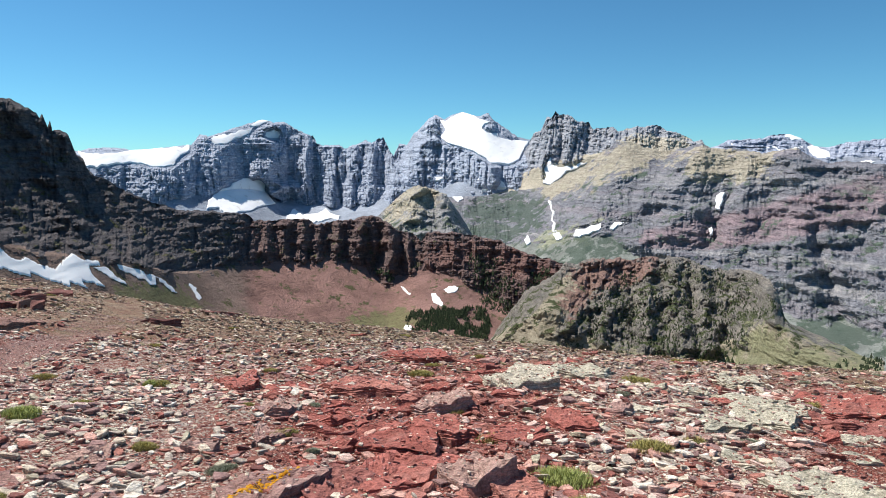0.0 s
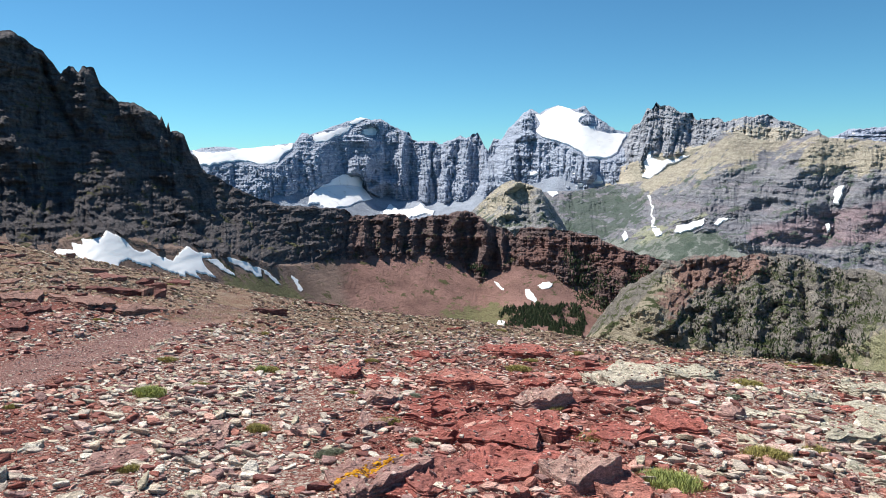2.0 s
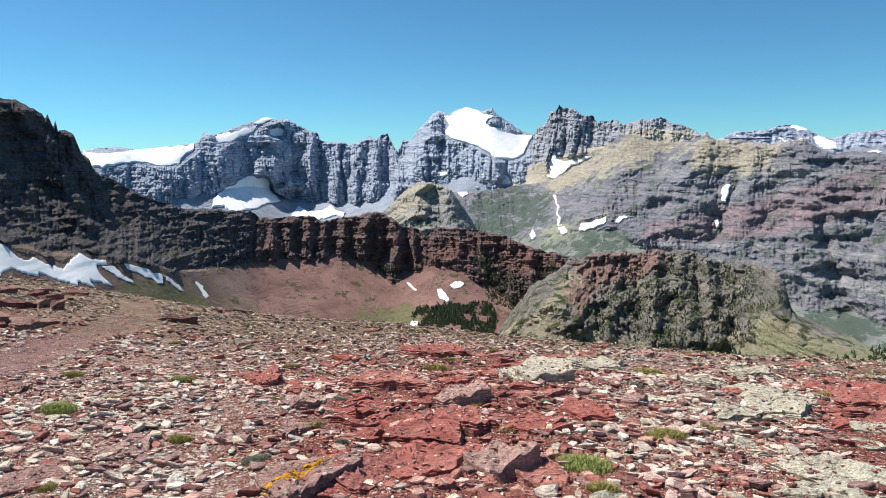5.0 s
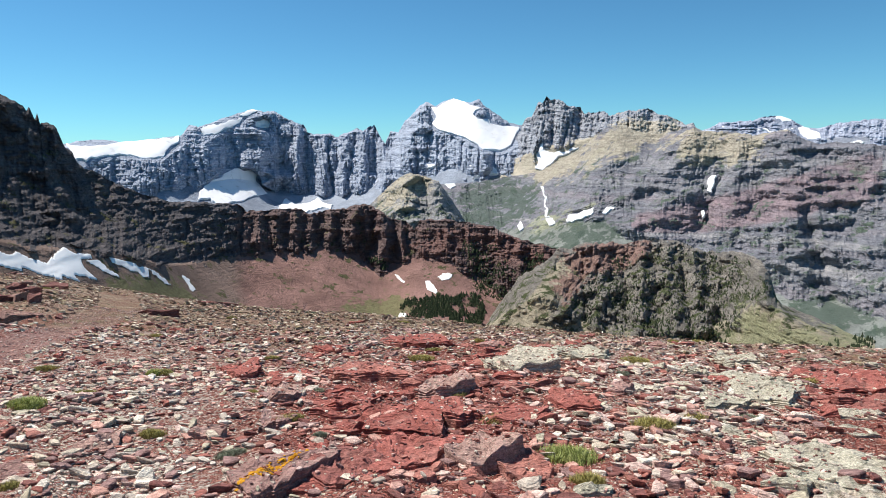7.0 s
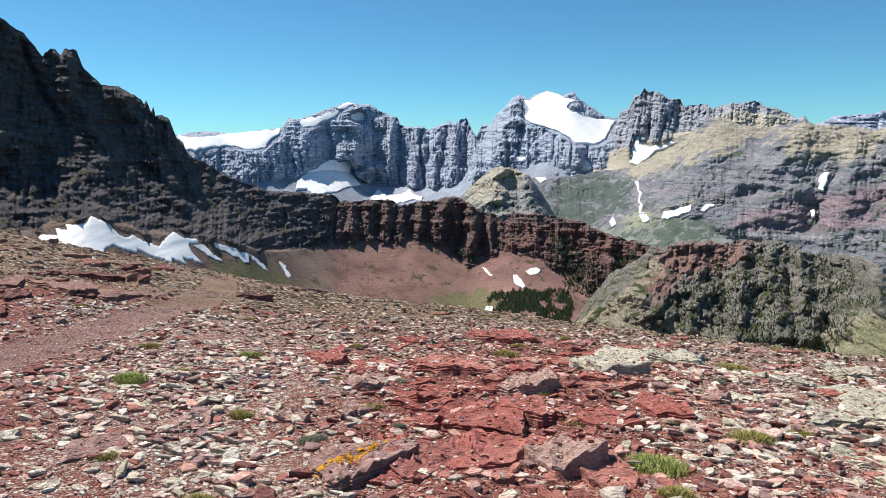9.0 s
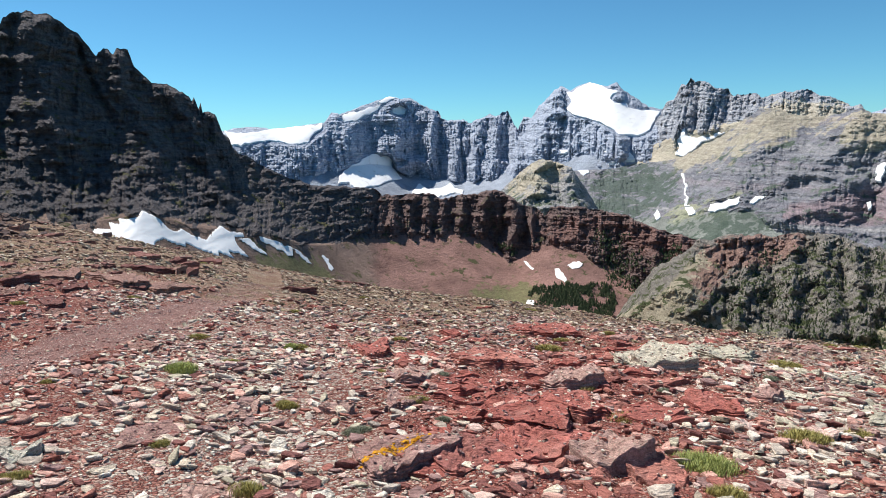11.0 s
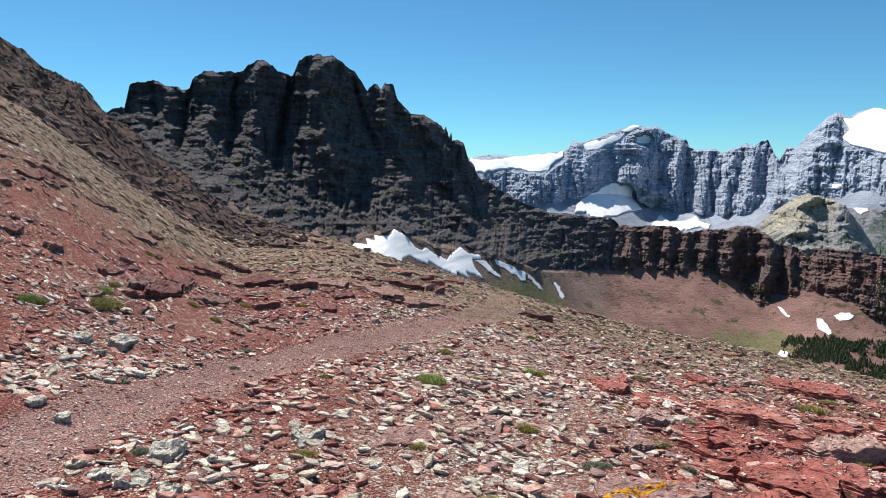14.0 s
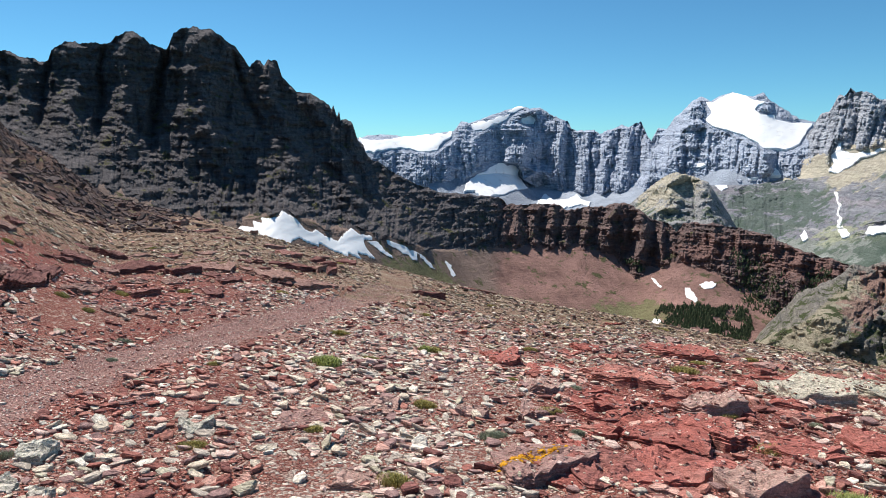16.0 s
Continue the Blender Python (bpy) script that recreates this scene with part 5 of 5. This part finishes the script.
def lay(name, me, x, y, yaw, tilt, sink, label, category, group=""):
    """Sets a rock on the slope, its near edge raised a little."""
    e = 0.15
    gx = float(hill(np.array(x + e), np.array(y), False) - hill(np.array(x - e), np.array(y), False)) / (2 * e)
    gy = float(hill(np.array(x), np.array(y + e), False) - hill(np.array(x), np.array(y - e), False)) / (2 * e)
    up = Vector((-gx, -gy, 1)).normalized()
    lean = up.to_track_quat("Z", "Y").to_matrix().to_4x4()
    ob = new(name, me)
    z = float(ground_height(np.array(x), np.array(y)))
    ob.matrix_world = Matrix.Translation((x, y, z - sink)) @ Matrix.Rotation(radians(-tilt), 4, Vector((1, 0.5, 0)).normalized()) @ lean.to_quaternion().to_matrix().to_4x4() @ Matrix.Rotation(radians(yaw), 4, "Z")
    return tagged(ob, label, category, group)


def lay_all(rows, name, material, label, group, seed):
    for n, (x, y, w, d, h, yaw, tilt) in enumerate(rows):
        me = slab_mesh(name, w * 1.1, d * 1.1, h * 0.8, seed + n * 7, material)
        lay(name, me, x, y, yaw, tilt * 0.6, h * 0.32, label, "rock", group)


lay_all(RED_SLABS, "red_slab", MAT_REDSLAB, "cracked brick-red argillite slab bedded in red gravel", "red slabs", 1000)
lay_all([r for r in RED_LEDGES if r[0] < -5], "red_ledge", MAT_DARKSLAB, "dark red rock ledge above the footpath", "ledges above the path", 1300)
lay_all([r for r in RED_LEDGES if r[0] > -5], "red_ledge", MAT_REDSLAB, "low red rock ledge with a shaded broken front", "red ledges", 1200)
lay_all(GREY_SLABS, "weathered_slab", MAT_GREYSLAB, "weathered grey-purple slab specked with lichen on red gravel", "weathered slabs", 1400)
lay_all(PALE_SLABS, "pale_slab", MAT_PALESLAB, "pale grey-green lichened slab lying on red gravel", "pale slabs", 1600)
lay_all([(x, y, w * 0.68, d * 0.45, h * 0.85, yaw, tilt) for x, y, w, d, h, yaw, tilt in PALE_STONES], "pale_stone", MAT_PALESTONE, "pale rough stone beside the gravel footpath", "pale stones", 1800)
lay_all(DARK_STACK, "dark_slab", MAT_DARKSLAB, "dark red-brown slab of a weathered outcrop on the slope", "dark outcrop slabs", 2000)


def shard(seed):
    """A small flat broken stone, one unit across: six or seven sides, a bevelled top."""
    g = np.random.default_rng(seed)
    n = 6 + seed % 2
    a = (np.arange(n) + g.uniform(-0.35, 0.35, n)) * 2 * math.pi / n
    r = g.uniform(0.36, 0.6, n)
    x, y = np.cos(a) * r, np.sin(a) * r * g.uniform(0.4, 0.8)
    t = g.uniform(-0.25, 0.25, 2)
    top = 0.5 + t[0] * x + t[1] * y
    rings = [np.stack([x * 0.92, y * 0.92, 0 * x - 0.5], 1), np.stack([x, y, top - 0.18 + g.uniform(-0.12, 0.05, n)], 1), np.stack([x * 0.82, y * 0.82, top + g.uniform(-0.08, 0.08, n)], 1)]
    tris = []
    for k in (0, 1):
        for j in range(n):
            p, q = k * n + j, k * n + (j + 1) % n
            tris += [(p, q, q + n), (p, q + n, p + n)]
    tris += [(2 * n, 2 * n + j, 2 * n + j + 1) for j in range(1, n - 1)]
    return np.concatenate(rings), np.array(tris)


def chip(seed):
    """The smallest stones: five sides and a slanting top."""
    g = np.random.default_rng(seed)
    n = 5
    a = (np.arange(n) + g.uniform(-0.35, 0.35, n)) * 2 * math.pi / n
    r = g.uniform(0.36, 0.6, n)
    x, y = np.cos(a) * r, np.sin(a) * r * g.uniform(0.45, 0.85)
    top = 0.5 + g.uniform(-0.4, 0.4) * x + g.uniform(-0.4, 0.4) * y
    tris = [t for j in range(n) for t in ((j, (j + 1) % n, (j + 1) % n + n), (j, (j + 1) % n + n, j + n))]
    tris += [(n, n + j, n + j + 1) for j in range(1, n - 1)]
    return np.concatenate([np.stack([x, y, 0 * x - 0.5], 1), np.stack([x * 0.85, y * 0.85, top], 1)]), np.array(tris)


SHARDS = [shard(s) for s in range(20)]
CHIPS = [chip(s) for s in range(60, 76)]


def sow(count, r0, r1, size0, size1, seed, keep=None, power=2.2, arc=(-72, 44)):
    """Random places and sizes of loose stones between two distances, more of the small ones."""
    g = np.random.default_rng(seed)
    b = g.uniform(*arc, count)
    r = np.sqrt(g.uniform(r0 ** 2, r1 ** 2, count))
    sx, sy = way(b)
    x, y = r * sx, r * sy
    size = size0 + (size1 - size0) * g.random(count) ** power
    gap = trail_gap(x, y)
    ok = (gap > TRAIL_HALF * 1.15) | ((g.random(count) < 0.25) & (size < 0.06))
    if keep is not None:
        ok &= keep(x, y, g)
    return x[ok], y[ok], size[ok], g


def pose_stones(x, y, size, g, flat):
    """Turns and scales for stones that lie about flat on the slope, bedded alike."""
    n = len(x)
    yaw = g.uniform(0, 2 * math.pi, n)
    tx, ty = g.normal(0.02, 0.19, n), g.normal(0.1, 0.17, n)
    e = 0.1
    tx = tx + (hill(x, y + e, False) - hill(x, y - e, False)) / (2 * e)
    ty = ty - (hill(x + e, y, False) - hill(x - e, y, False)) / (2 * e)
    thick = size * g.uniform(*flat, n)
    z = ground_height(x, y) + thick * g.uniform(0.2, 0.6, n)
    return yaw, tx, ty, thick, z


def stone_heap(name, x, y, size, g, flat, material, label, lying=None):
    yaw, tx, ty, thick, z = pose_stones(x, y, size, g, flat)
    z = z if lying is None else lying + thick * 0.3
    kind = np.where((size < 0.055) | (size < 0.013 * np.hypot(x, y)), len(SHARDS) + g.integers(0, len(CHIPS), len(x)), g.integers(0, len(SHARDS), len(x)))
    vs, fs, base = [], [], 0
    for k, (v, f) in enumerate(SHARDS + CHIPS):
        m = kind == k
        if not m.any():
            continue
        px, py, pz = v[:, 0][None] * size[m][:, None], v[:, 1][None] * size[m][:, None], v[:, 2][None] * thick[m][:, None]
        c, s = np.cos(yaw[m])[:, None], np.sin(yaw[m])[:, None]
        px, py = c * px - s * py, s * px + c * py
        pz = pz + py * tx[m][:, None] - px * ty[m][:, None]
        vs.append(np.stack([px + x[m][:, None], py + y[m][:, None], pz + z[m][:, None]], -1).reshape(-1, 3))
        count = m.sum()
        fs.append((f[None] + (np.arange(count) * len(v))[:, None, None]).reshape(-1, 3) + base)
        base += count * len(v)
    me = face_mesh(name, np.concatenate(vs), np.concatenate(fs), material)
    return tagged(new(name, me), label, "stones", kind="stuff")


def paler(x, y, g):
    return g.random(len(x)) < pale_share(x, y)


def redder(x, y, g):
    return g.random(len(x)) > pale_share(x, y) * 0.85


# the largest near stones are single pieces of the ground
ox, oy, osize, og = sow(900, 2.4, 6.5, 0.09, 0.22, 900)
order = np.argsort(np.hypot(ox, oy))[:300]
ox, oy, osize = ox[order], oy[order], osize[order]
oyaw, otx, oty, othick, oz = pose_stones(ox, oy, osize * 1.1, og, (0.1, 0.3))
share = pale_share(ox, oy)
STONE_DATA = {}
for n in range(len(ox)):
    tint = "pale" if og.random() < share[n] else "mixed"
    k = (int(og.integers(0, len(SHARDS))), tint)
    if k not in STONE_DATA:
        v, f = SHARDS[k[0]]
        STONE_DATA[k] = face_mesh("stone", v, f, MAT_PALE if tint == "pale" else MAT_MIXED)
    piece = new("stone", STONE_DATA[k])
    piece.parent = GROUND
    piece.matrix_world = Matrix.Translation((ox[n], oy[n], oz[n])) @ Euler((otx[n], oty[n], oyaw[n])).to_matrix().to_4x4() @ Matrix.Diagonal((osize[n], osize[n], othick[n], 1))

def near_only(choose, edge):
    """Stones of one tone, fewer towards the far slope, where tan ones take over."""
    def pick(x, y, g):
        r = np.hypot(x, y)
        clump = 0.5 + 0.7 * fractal(x / 0.8, y / 0.8, 57, 2)
        return choose(x, y, g) & (g.random(len(x)) < np.clip((edge + red_edge(x, y) - r) / 7, 0.06, 1)) & (g.random(len(x)) < clump + 0.25)
    return pick


def tan_zone(x, y, g):
    return (g.random(len(x)) < np.clip((np.hypot(x, y) - red_edge(x, y)) / 6, 0, 1)) & (g.random(len(x)) > brow_share(x, y))


def dark_zone(x, y, g):
    return g.random(len(x)) < brow_share(x, y)


VIEW, REST = (-72, 44), (44, 288)
HEAPS = (
    ("pale_stones", "loose pale and pink stone chips strewn over red ground", near_only(paler, 10), MAT_PALE, 10,
     ((54000, 0.8, 7, 0.012, 0.036, VIEW), (17000, 0.9, 8, 0.034, 0.15, VIEW), (46000, 7, 13, 0.02, 0.12, VIEW), (20000, 12, 24, 0.03, 0.15, VIEW), (16000, 0.4, 9, 0.018, 0.07, REST))),
    ("red_stones", "loose red and maroon stone chips strewn over the slope", near_only(redder, 7), MAT_MIXED, 20,
     ((60000, 0.8, 7, 0.012, 0.038, VIEW), (12000, 0.9, 8, 0.036, 0.14, VIEW), (42000, 7, 13, 0.02, 0.12, VIEW), (18000, 12, 24, 0.03, 0.16, VIEW), (26000, 0.4, 10, 0.018, 0.08, REST))),
    ("tan_stones", "tan and brown stone rubble on the upper slope", tan_zone, MAT_TAN, 30,
     ((46000, 8, 20, 0.025, 0.13, VIEW), (40000, 18, 40, 0.04, 0.2, VIEW), (22000, 36, 80, 0.08, 0.32, VIEW), (5000, 8, 30, 0.08, 0.3, REST))),
    ("dark_rubble", "dark maroon rubble along the brow of the hillside, darkened further for its shaded face", dark_zone, MAT_SHADED_BROW, 45, ((60000, 30, 118, 0.12, 0.55, (-72, -38)),)),
)
for name, label, chooser, material, seed, bands in HEAPS:
    parts = [sow(n, r0, r1, a, b, seed + i, chooser, 2.6 if r0 < 5 else 3.4, arc) for i, (n, r0, r1, a, b, arc) in enumerate(bands)]
    px, py, ps = (np.concatenate([p[i] for p in parts]) for i in range(3))
    stone_heap(name, px, py, ps * 1.15, parts[0][3], (0.09, 0.3), material, label)

# path gravel
gb = np.random.default_rng(41)
tb, tr = gb.uniform(-150, -20, 190000), np.sqrt(gb.uniform(9, 17 ** 2, 190000))
tx_, ty_ = tr * way(tb)[0], tr * way(tb)[1]
on = trail_gap(tx_, ty_) < TRAIL_HALF * 1.3
stone_heap("path_gravel", tx_[on], ty_[on], gb.uniform(0.01, 0.032, on.sum()), gb, (0.15, 0.35), MAT_TREAD, "fine trodden purple-red gravel of the footpath")

# low bedrock plates and outcrop slabs that repeat over the slope
def strew_slabs(name, material, label, group, count, bear, dist, width, thick, seed, tilt=5):
    g = np.random.default_rng(seed)
    for n in range(count):
        b, r = g.uniform(*bear), math.sqrt(g.uniform(dist[0] ** 2, dist[1] ** 2))
        x, y = r * math.sin(radians(b)), r * math.cos(radians(b))
        if trail_gap(np.array(x), np.array(y)) < 0.75:
            continue
        w, h = g.uniform(*width), g.uniform(*thick)
        me = slab_mesh(name, w, w * g.uniform(0.4, 0.75), h, seed + n, material, 24, 4)
        lay(name, me, x, y, g.normal(-8, 14), g.uniform(0.4, 1.2) * tilt, h * 0.45, label, "rock", group)


strew_slabs("red_slab", MAT_REDSLAB, "low plate of cracked red bedrock in gravel", "red bedrock plates", 60, (-13, 10), (3.6, 9.5), (0.2, 0.7), (0.02, 0.055), 3000)
strew_slabs("red_slab", MAT_REDSLAB, "small red slab among loose chips", "small red slabs", 40, (-45, 40), (4, 16), (0.15, 0.42), (0.02, 0.055), 3100)
strew_slabs("weathered_slab", MAT_GREYSLAB, "small weathered slab among loose chips", "small weathered slabs", 26, (-45, 38), (4, 12), (0.14, 0.38), (0.03, 0.1), 3200)
strew_slabs("pale_slab", MAT_PALESLAB, "small pale lichened slab among red chips", "small pale slabs", 22, (10, 38), (3.6, 10), (0.18, 0.45), (0.02, 0.06), 3300)
strew_slabs("red_ledge", MAT_DARKSLAB, "dark red ledge stone above the footpath", "ledge stones above the path", 80, (-68, -36), (8.5, 18), (0.25, 0.9), (0.03, 0.09), 3400)
strew_slabs("dark_slab", MAT_DARKSLAB, "dark slab lying on the tan upper slope", "slabs of the upper slope", 60, (-70, -30), (16, 60), (0.4, 1.5), (0.08, 0.3), 3500)

strew_slabs("dark_slab", MAT_SHADED_BROW, "dark boulder of the rocky brow above the slope, darkened further for its shaded face", "boulders of the brow", 220, (-72, -45), (42, 112), (0.5, 1.5), (0.15, 0.5), 3700)


def chips_on_slabs():
    """Loose chips and grit that lie on the bedrock slabs."""
    g = np.random.default_rng(61)
    spots = []
    for ob in scene.objects:
        if ob.type == "MESH" and ob.name.split(".")[0] in ("red_slab", "weathered_slab", "pale_slab", "red_ledge") and ob.parent is None:
            if math.hypot(ob.location.x, ob.location.y) > 14:
                continue
            tops = [p for p in ob.data.polygons if p.normal.z > 0.75]
            w = np.array([p.area for p in tops])
            size = w.sum()
            for k in g.choice(len(tops), int(size * 170 + 4), p=w / size):
                spots.append(ob.matrix_world @ tops[k].center)
    p = np.array([tuple(v) for v in spots])
    p[:, :2] += g.normal(0, 0.012, (len(p), 2))
    size = 0.014 + 0.05 * g.random(len(p)) ** 2.5
    half = g.random(len(p)) < 0.6
    stone_heap("slab_chips", p[half, 0], p[half, 1], size[half], g, (0.15, 0.4), MAT_MIXED, "loose red chips lying on the bedrock slabs", p[half, 2])
    stone_heap("pale_slab_chips", p[~half, 0], p[~half, 1], size[~half], g, (0.15, 0.4), MAT_PALE, "loose pale chips lying on the bedrock slabs", p[~half, 2])


chips_on_slabs()


# ---- plants ----
def leaf_material(name, dark, light):
    s = Shader(name, 0.7, 0.2)
    col = s.ramp(s.geo.outputs["Random Per Island"], [(0.0, dark), (0.6, light), (1.0, tuple(min(1, c * 1.25) for c in light))])
    return s.done(s.mix(0.4, col, s.ramp(s.noise(40, 3), [(0.3, (0.6, 0.6, 0.6)), (0.7, (1.2, 1.2, 1.2))]), "MULTIPLY"))


MAT_GRASS = leaf_material("green_grass", (0.16, 0.19, 0.05), (0.4, 0.43, 0.15))
MAT_OLIVE = leaf_material("olive_grass", (0.17, 0.15, 0.05), (0.42, 0.37, 0.13))
MAT_SAGE = leaf_material("sage_leaves", (0.14, 0.16, 0.1), (0.3, 0.32, 0.23))
MAT_NEEDLE = leaf_material("fir_needles", (0.03, 0.042, 0.02), (0.065, 0.085, 0.04))


def tuft_mesh(name, radius, blades, tall, material, seed):
    g = np.random.default_rng(seed)
    vs, fs = [], []
    for n in range(blades):
        a, r = g.uniform(0, 2 * math.pi), radius * math.sqrt(g.random()) * g.uniform(0.7, 1.15)
        x, y = r * math.cos(a), r * math.sin(a) * 0.75
        h = tall * g.uniform(0.5, 1.2) * (1.1 - 0.5 * r / radius)
        t = g.uniform(0, 2 * math.pi)
        lx, ly = math.cos(t) * h * 0.55, math.sin(t) * h * 0.55
        wx, wy = -math.sin(t) * tall * 0.028, math.cos(t) * tall * 0.028
        i = len(vs)
        vs += [(x - wx, y - wy, -0.03), (x + wx, y + wy, -0.03), (x + lx * 0.4 + wx, y + ly * 0.4 + wy, h * 0.6), (x + lx * 0.4 - wx, y + ly * 0.4 - wy, h * 0.6), (x + lx, y + ly, h)]
        fs += [(i, i + 1, i + 2), (i, i + 2, i + 3), (i + 3, i + 2, i + 4)]
    return face_mesh(name, np.array(vs), np.array(fs), material)


def plant(rows, name, material, label, group, tall, seed):
    for n, (x, y, r) in enumerate(rows):
        me = tuft_mesh(name, r, int(300 + 8000 * r), tall * (0.9 + 2.0 * r), material, seed + n)
        lay(name, me, x, y, seed * 37 % 180, 0, 0.0, label, "plant", group)


plant(GREEN_TUFTS, "grass_tuft", MAT_GRASS, "low green alpine cushion on red gravel", "green tufts", 0.06, 500)
plant(OLIVE_TUFTS, "dry_tuft", MAT_OLIVE, "low yellow-olive dry tuft among stones", "olive tufts", 0.05, 520)
plant(SAGE_TUFTS, "sage_tuft", MAT_SAGE, "small grey-green cushion plant among stones", "sage tufts", 0.035, 540)
gp = np.random.default_rng(8)
scatter = []
for n in range(60):
    b, r = gp.uniform(-66, 40), gp.uniform(4.5, 22)
    x, y = r * math.sin(radians(b)), r * math.cos(radians(b))
    if trail_gap(np.array(x), np.array(y)) > 0.7:
        scatter.append((x, y, gp.uniform(0.05, 0.13) + 0.004 * r))
plant(scatter[:40], "dry_tuft", MAT_OLIVE, "small yellow-olive tuft on the stony slope", "scattered olive tufts", 0.04, 560)
plant(scatter[40:], "sage_tuft", MAT_SAGE, "small sage cushion on the stony slope", "scattered sage tufts", 0.03, 640)


# ---- firs and scrub on the far slopes ----
def firs(key, outline, count, tall, label, seed, name="firs"):
    """Small firs and scrub on a face, inside an outline of bearing and rise."""
    verts, _, nb = RIDGES[key]
    r = np.hypot(verts[..., 0], verts[..., 1])
    bear, rise = np.degrees(np.arctan2(verts[..., 0], verts[..., 1])), (verts[..., 2] - EYE) / r
    g = np.random.default_rng(seed)
    thin = fractal(bear * 1.2, rise * 70, seed, 3)
    nr = np.cross(np.gradient(verts, axis=0), np.gradient(verts, axis=1))
    level = np.abs(nr[..., 2]) / (np.linalg.norm(nr, axis=-1) + 1e-9)
    ok = inside(bear, rise, outline) & (thin > -0.12) & (level > 0.06)
    ok[:nb] = False
    ii, jj = np.nonzero(ok)
    if not len(ii):
        return
    # even over the face, not over the grid
    pick = g.integers(0, len(ii), count)
    base = verts[ii[pick], jj[pick]] + g.normal(0, 1.2, (count, 3)) * (1, 1, 0)
    h = tall * g.uniform(0.45, 1.25, count)
    vs, fs = [], []
    sides = 6
    for n in range(count):
        i = len(vs) * (sides + 1)
        t0 = g.uniform(0, 6.28)
        for z0, z1, w in ((-0.15, 0.55, 0.42), (0.2, 0.8, 0.3), (0.5, 1.05, 0.16)):
            a = t0 + np.arange(sides) * 2 * math.pi / sides + g.uniform(-0.3, 0.3, sides)
            w_ = w * h[n] * g.uniform(0.65, 1.3, sides)
            ring = np.stack([np.cos(a) * w_, np.sin(a) * w_, np.full(sides, z0 * h[n]) + g.uniform(-0.06, 0.06, sides) * h[n]], 1)
            k = len(vs) * (sides + 1)
            vs.append(np.concatenate([ring, [[0, 0, z1 * h[n]]]]) + base[n])
            fs += [(k + j, k + (j + 1) % sides, k + sides) for j in range(sides)]
    me = face_mesh(name, np.concatenate(vs), np.array(fs), MAT_NEEDLE)
    tagged(new(name, me), label, "trees", kind="stuff")


firs("D", GROVE_BASIN, 2800, 2.4, "dark fir grove low in the red basin", 700)
firs("D", GROVE_RIDGE, 1300, 2.2, "scattered small firs on the red ridge", 710)
firs("D", GROVE_BUTTRESS, 60, 3.0, "small firs on a dark buttress", 720)
firs("M", GROVE_KNOB, 2000, 1.6, "scattered firs and scrub on the rocky knob", 730)
firs("M", GROVE_FOOT, 160, 2.6, "dark firs at the foot of the knob", 740)
firs("M", GROVE_MEADOW, 200, 2.2, "low green scrub in the meadow below the knob", 750)


# ---- orange lichen on the weathered slab ----
LICHEN = (-1.36, 3.74, -1.06, 4.24)


def lichen():
    from_slab = [o for o in scene.objects if o.name == "weathered_slab"][0]
    g = np.random.default_rng(77)
    s = Shader("orange_lichen", 0.9, 0.1)
    mat = s.done(s.ramp(s.noise(60, 4), [(0.35, (0.42, 0.17, 0.012)), (0.65, (0.62, 0.33, 0.03))]))
    me = from_slab.data
    from mathutils.bvhtree import BVHTree
    tree = BVHTree.FromPolygons([v.co for v in me.vertices], [p.vertices for p in me.polygons])
    back = from_slab.matrix_world.inverted()
    for n in range(150):
        f = g.random()
        spot = back @ Vector((LICHEN[0] + (LICHEN[2] - LICHEN[0]) * f + g.normal(0, 0.035), LICHEN[1] + (LICHEN[3] - LICHEN[1]) * f + g.normal(0, 0.04), from_slab.location.z))
        x, y = spot.x, spot.y
        hit, normal, _, _ = tree.ray_cast(Vector((x, y, 2)), Vector((0, 0, -1)))
        if hit is None or normal.z < 0.5:
            continue
        k = 9
        a = np.arange(k) * 2 * math.pi / k
        rad = g.uniform(0.006, 0.02) * g.uniform(0.5, 1.4, k)
        q = normal.to_track_quat("Z", "Y")
        ring = [hit + q @ Vector((math.cos(t) * r, math.sin(t) * r, 0.002)) for t, r in zip(a, rad)]
        top = hit + normal * 0.007
        patch = part_mesh("lichen_patch", ring + [top], [(j, (j + 1) % k, k) for j in range(k)], mat)
        patch.parent = from_slab
        patch["label"] = "bright orange lichen patch"


def part_mesh(name, verts, faces, material):
    return new(name, face_mesh(name, np.array([tuple(v) for v in verts]), np.array(faces), material))


lichen()
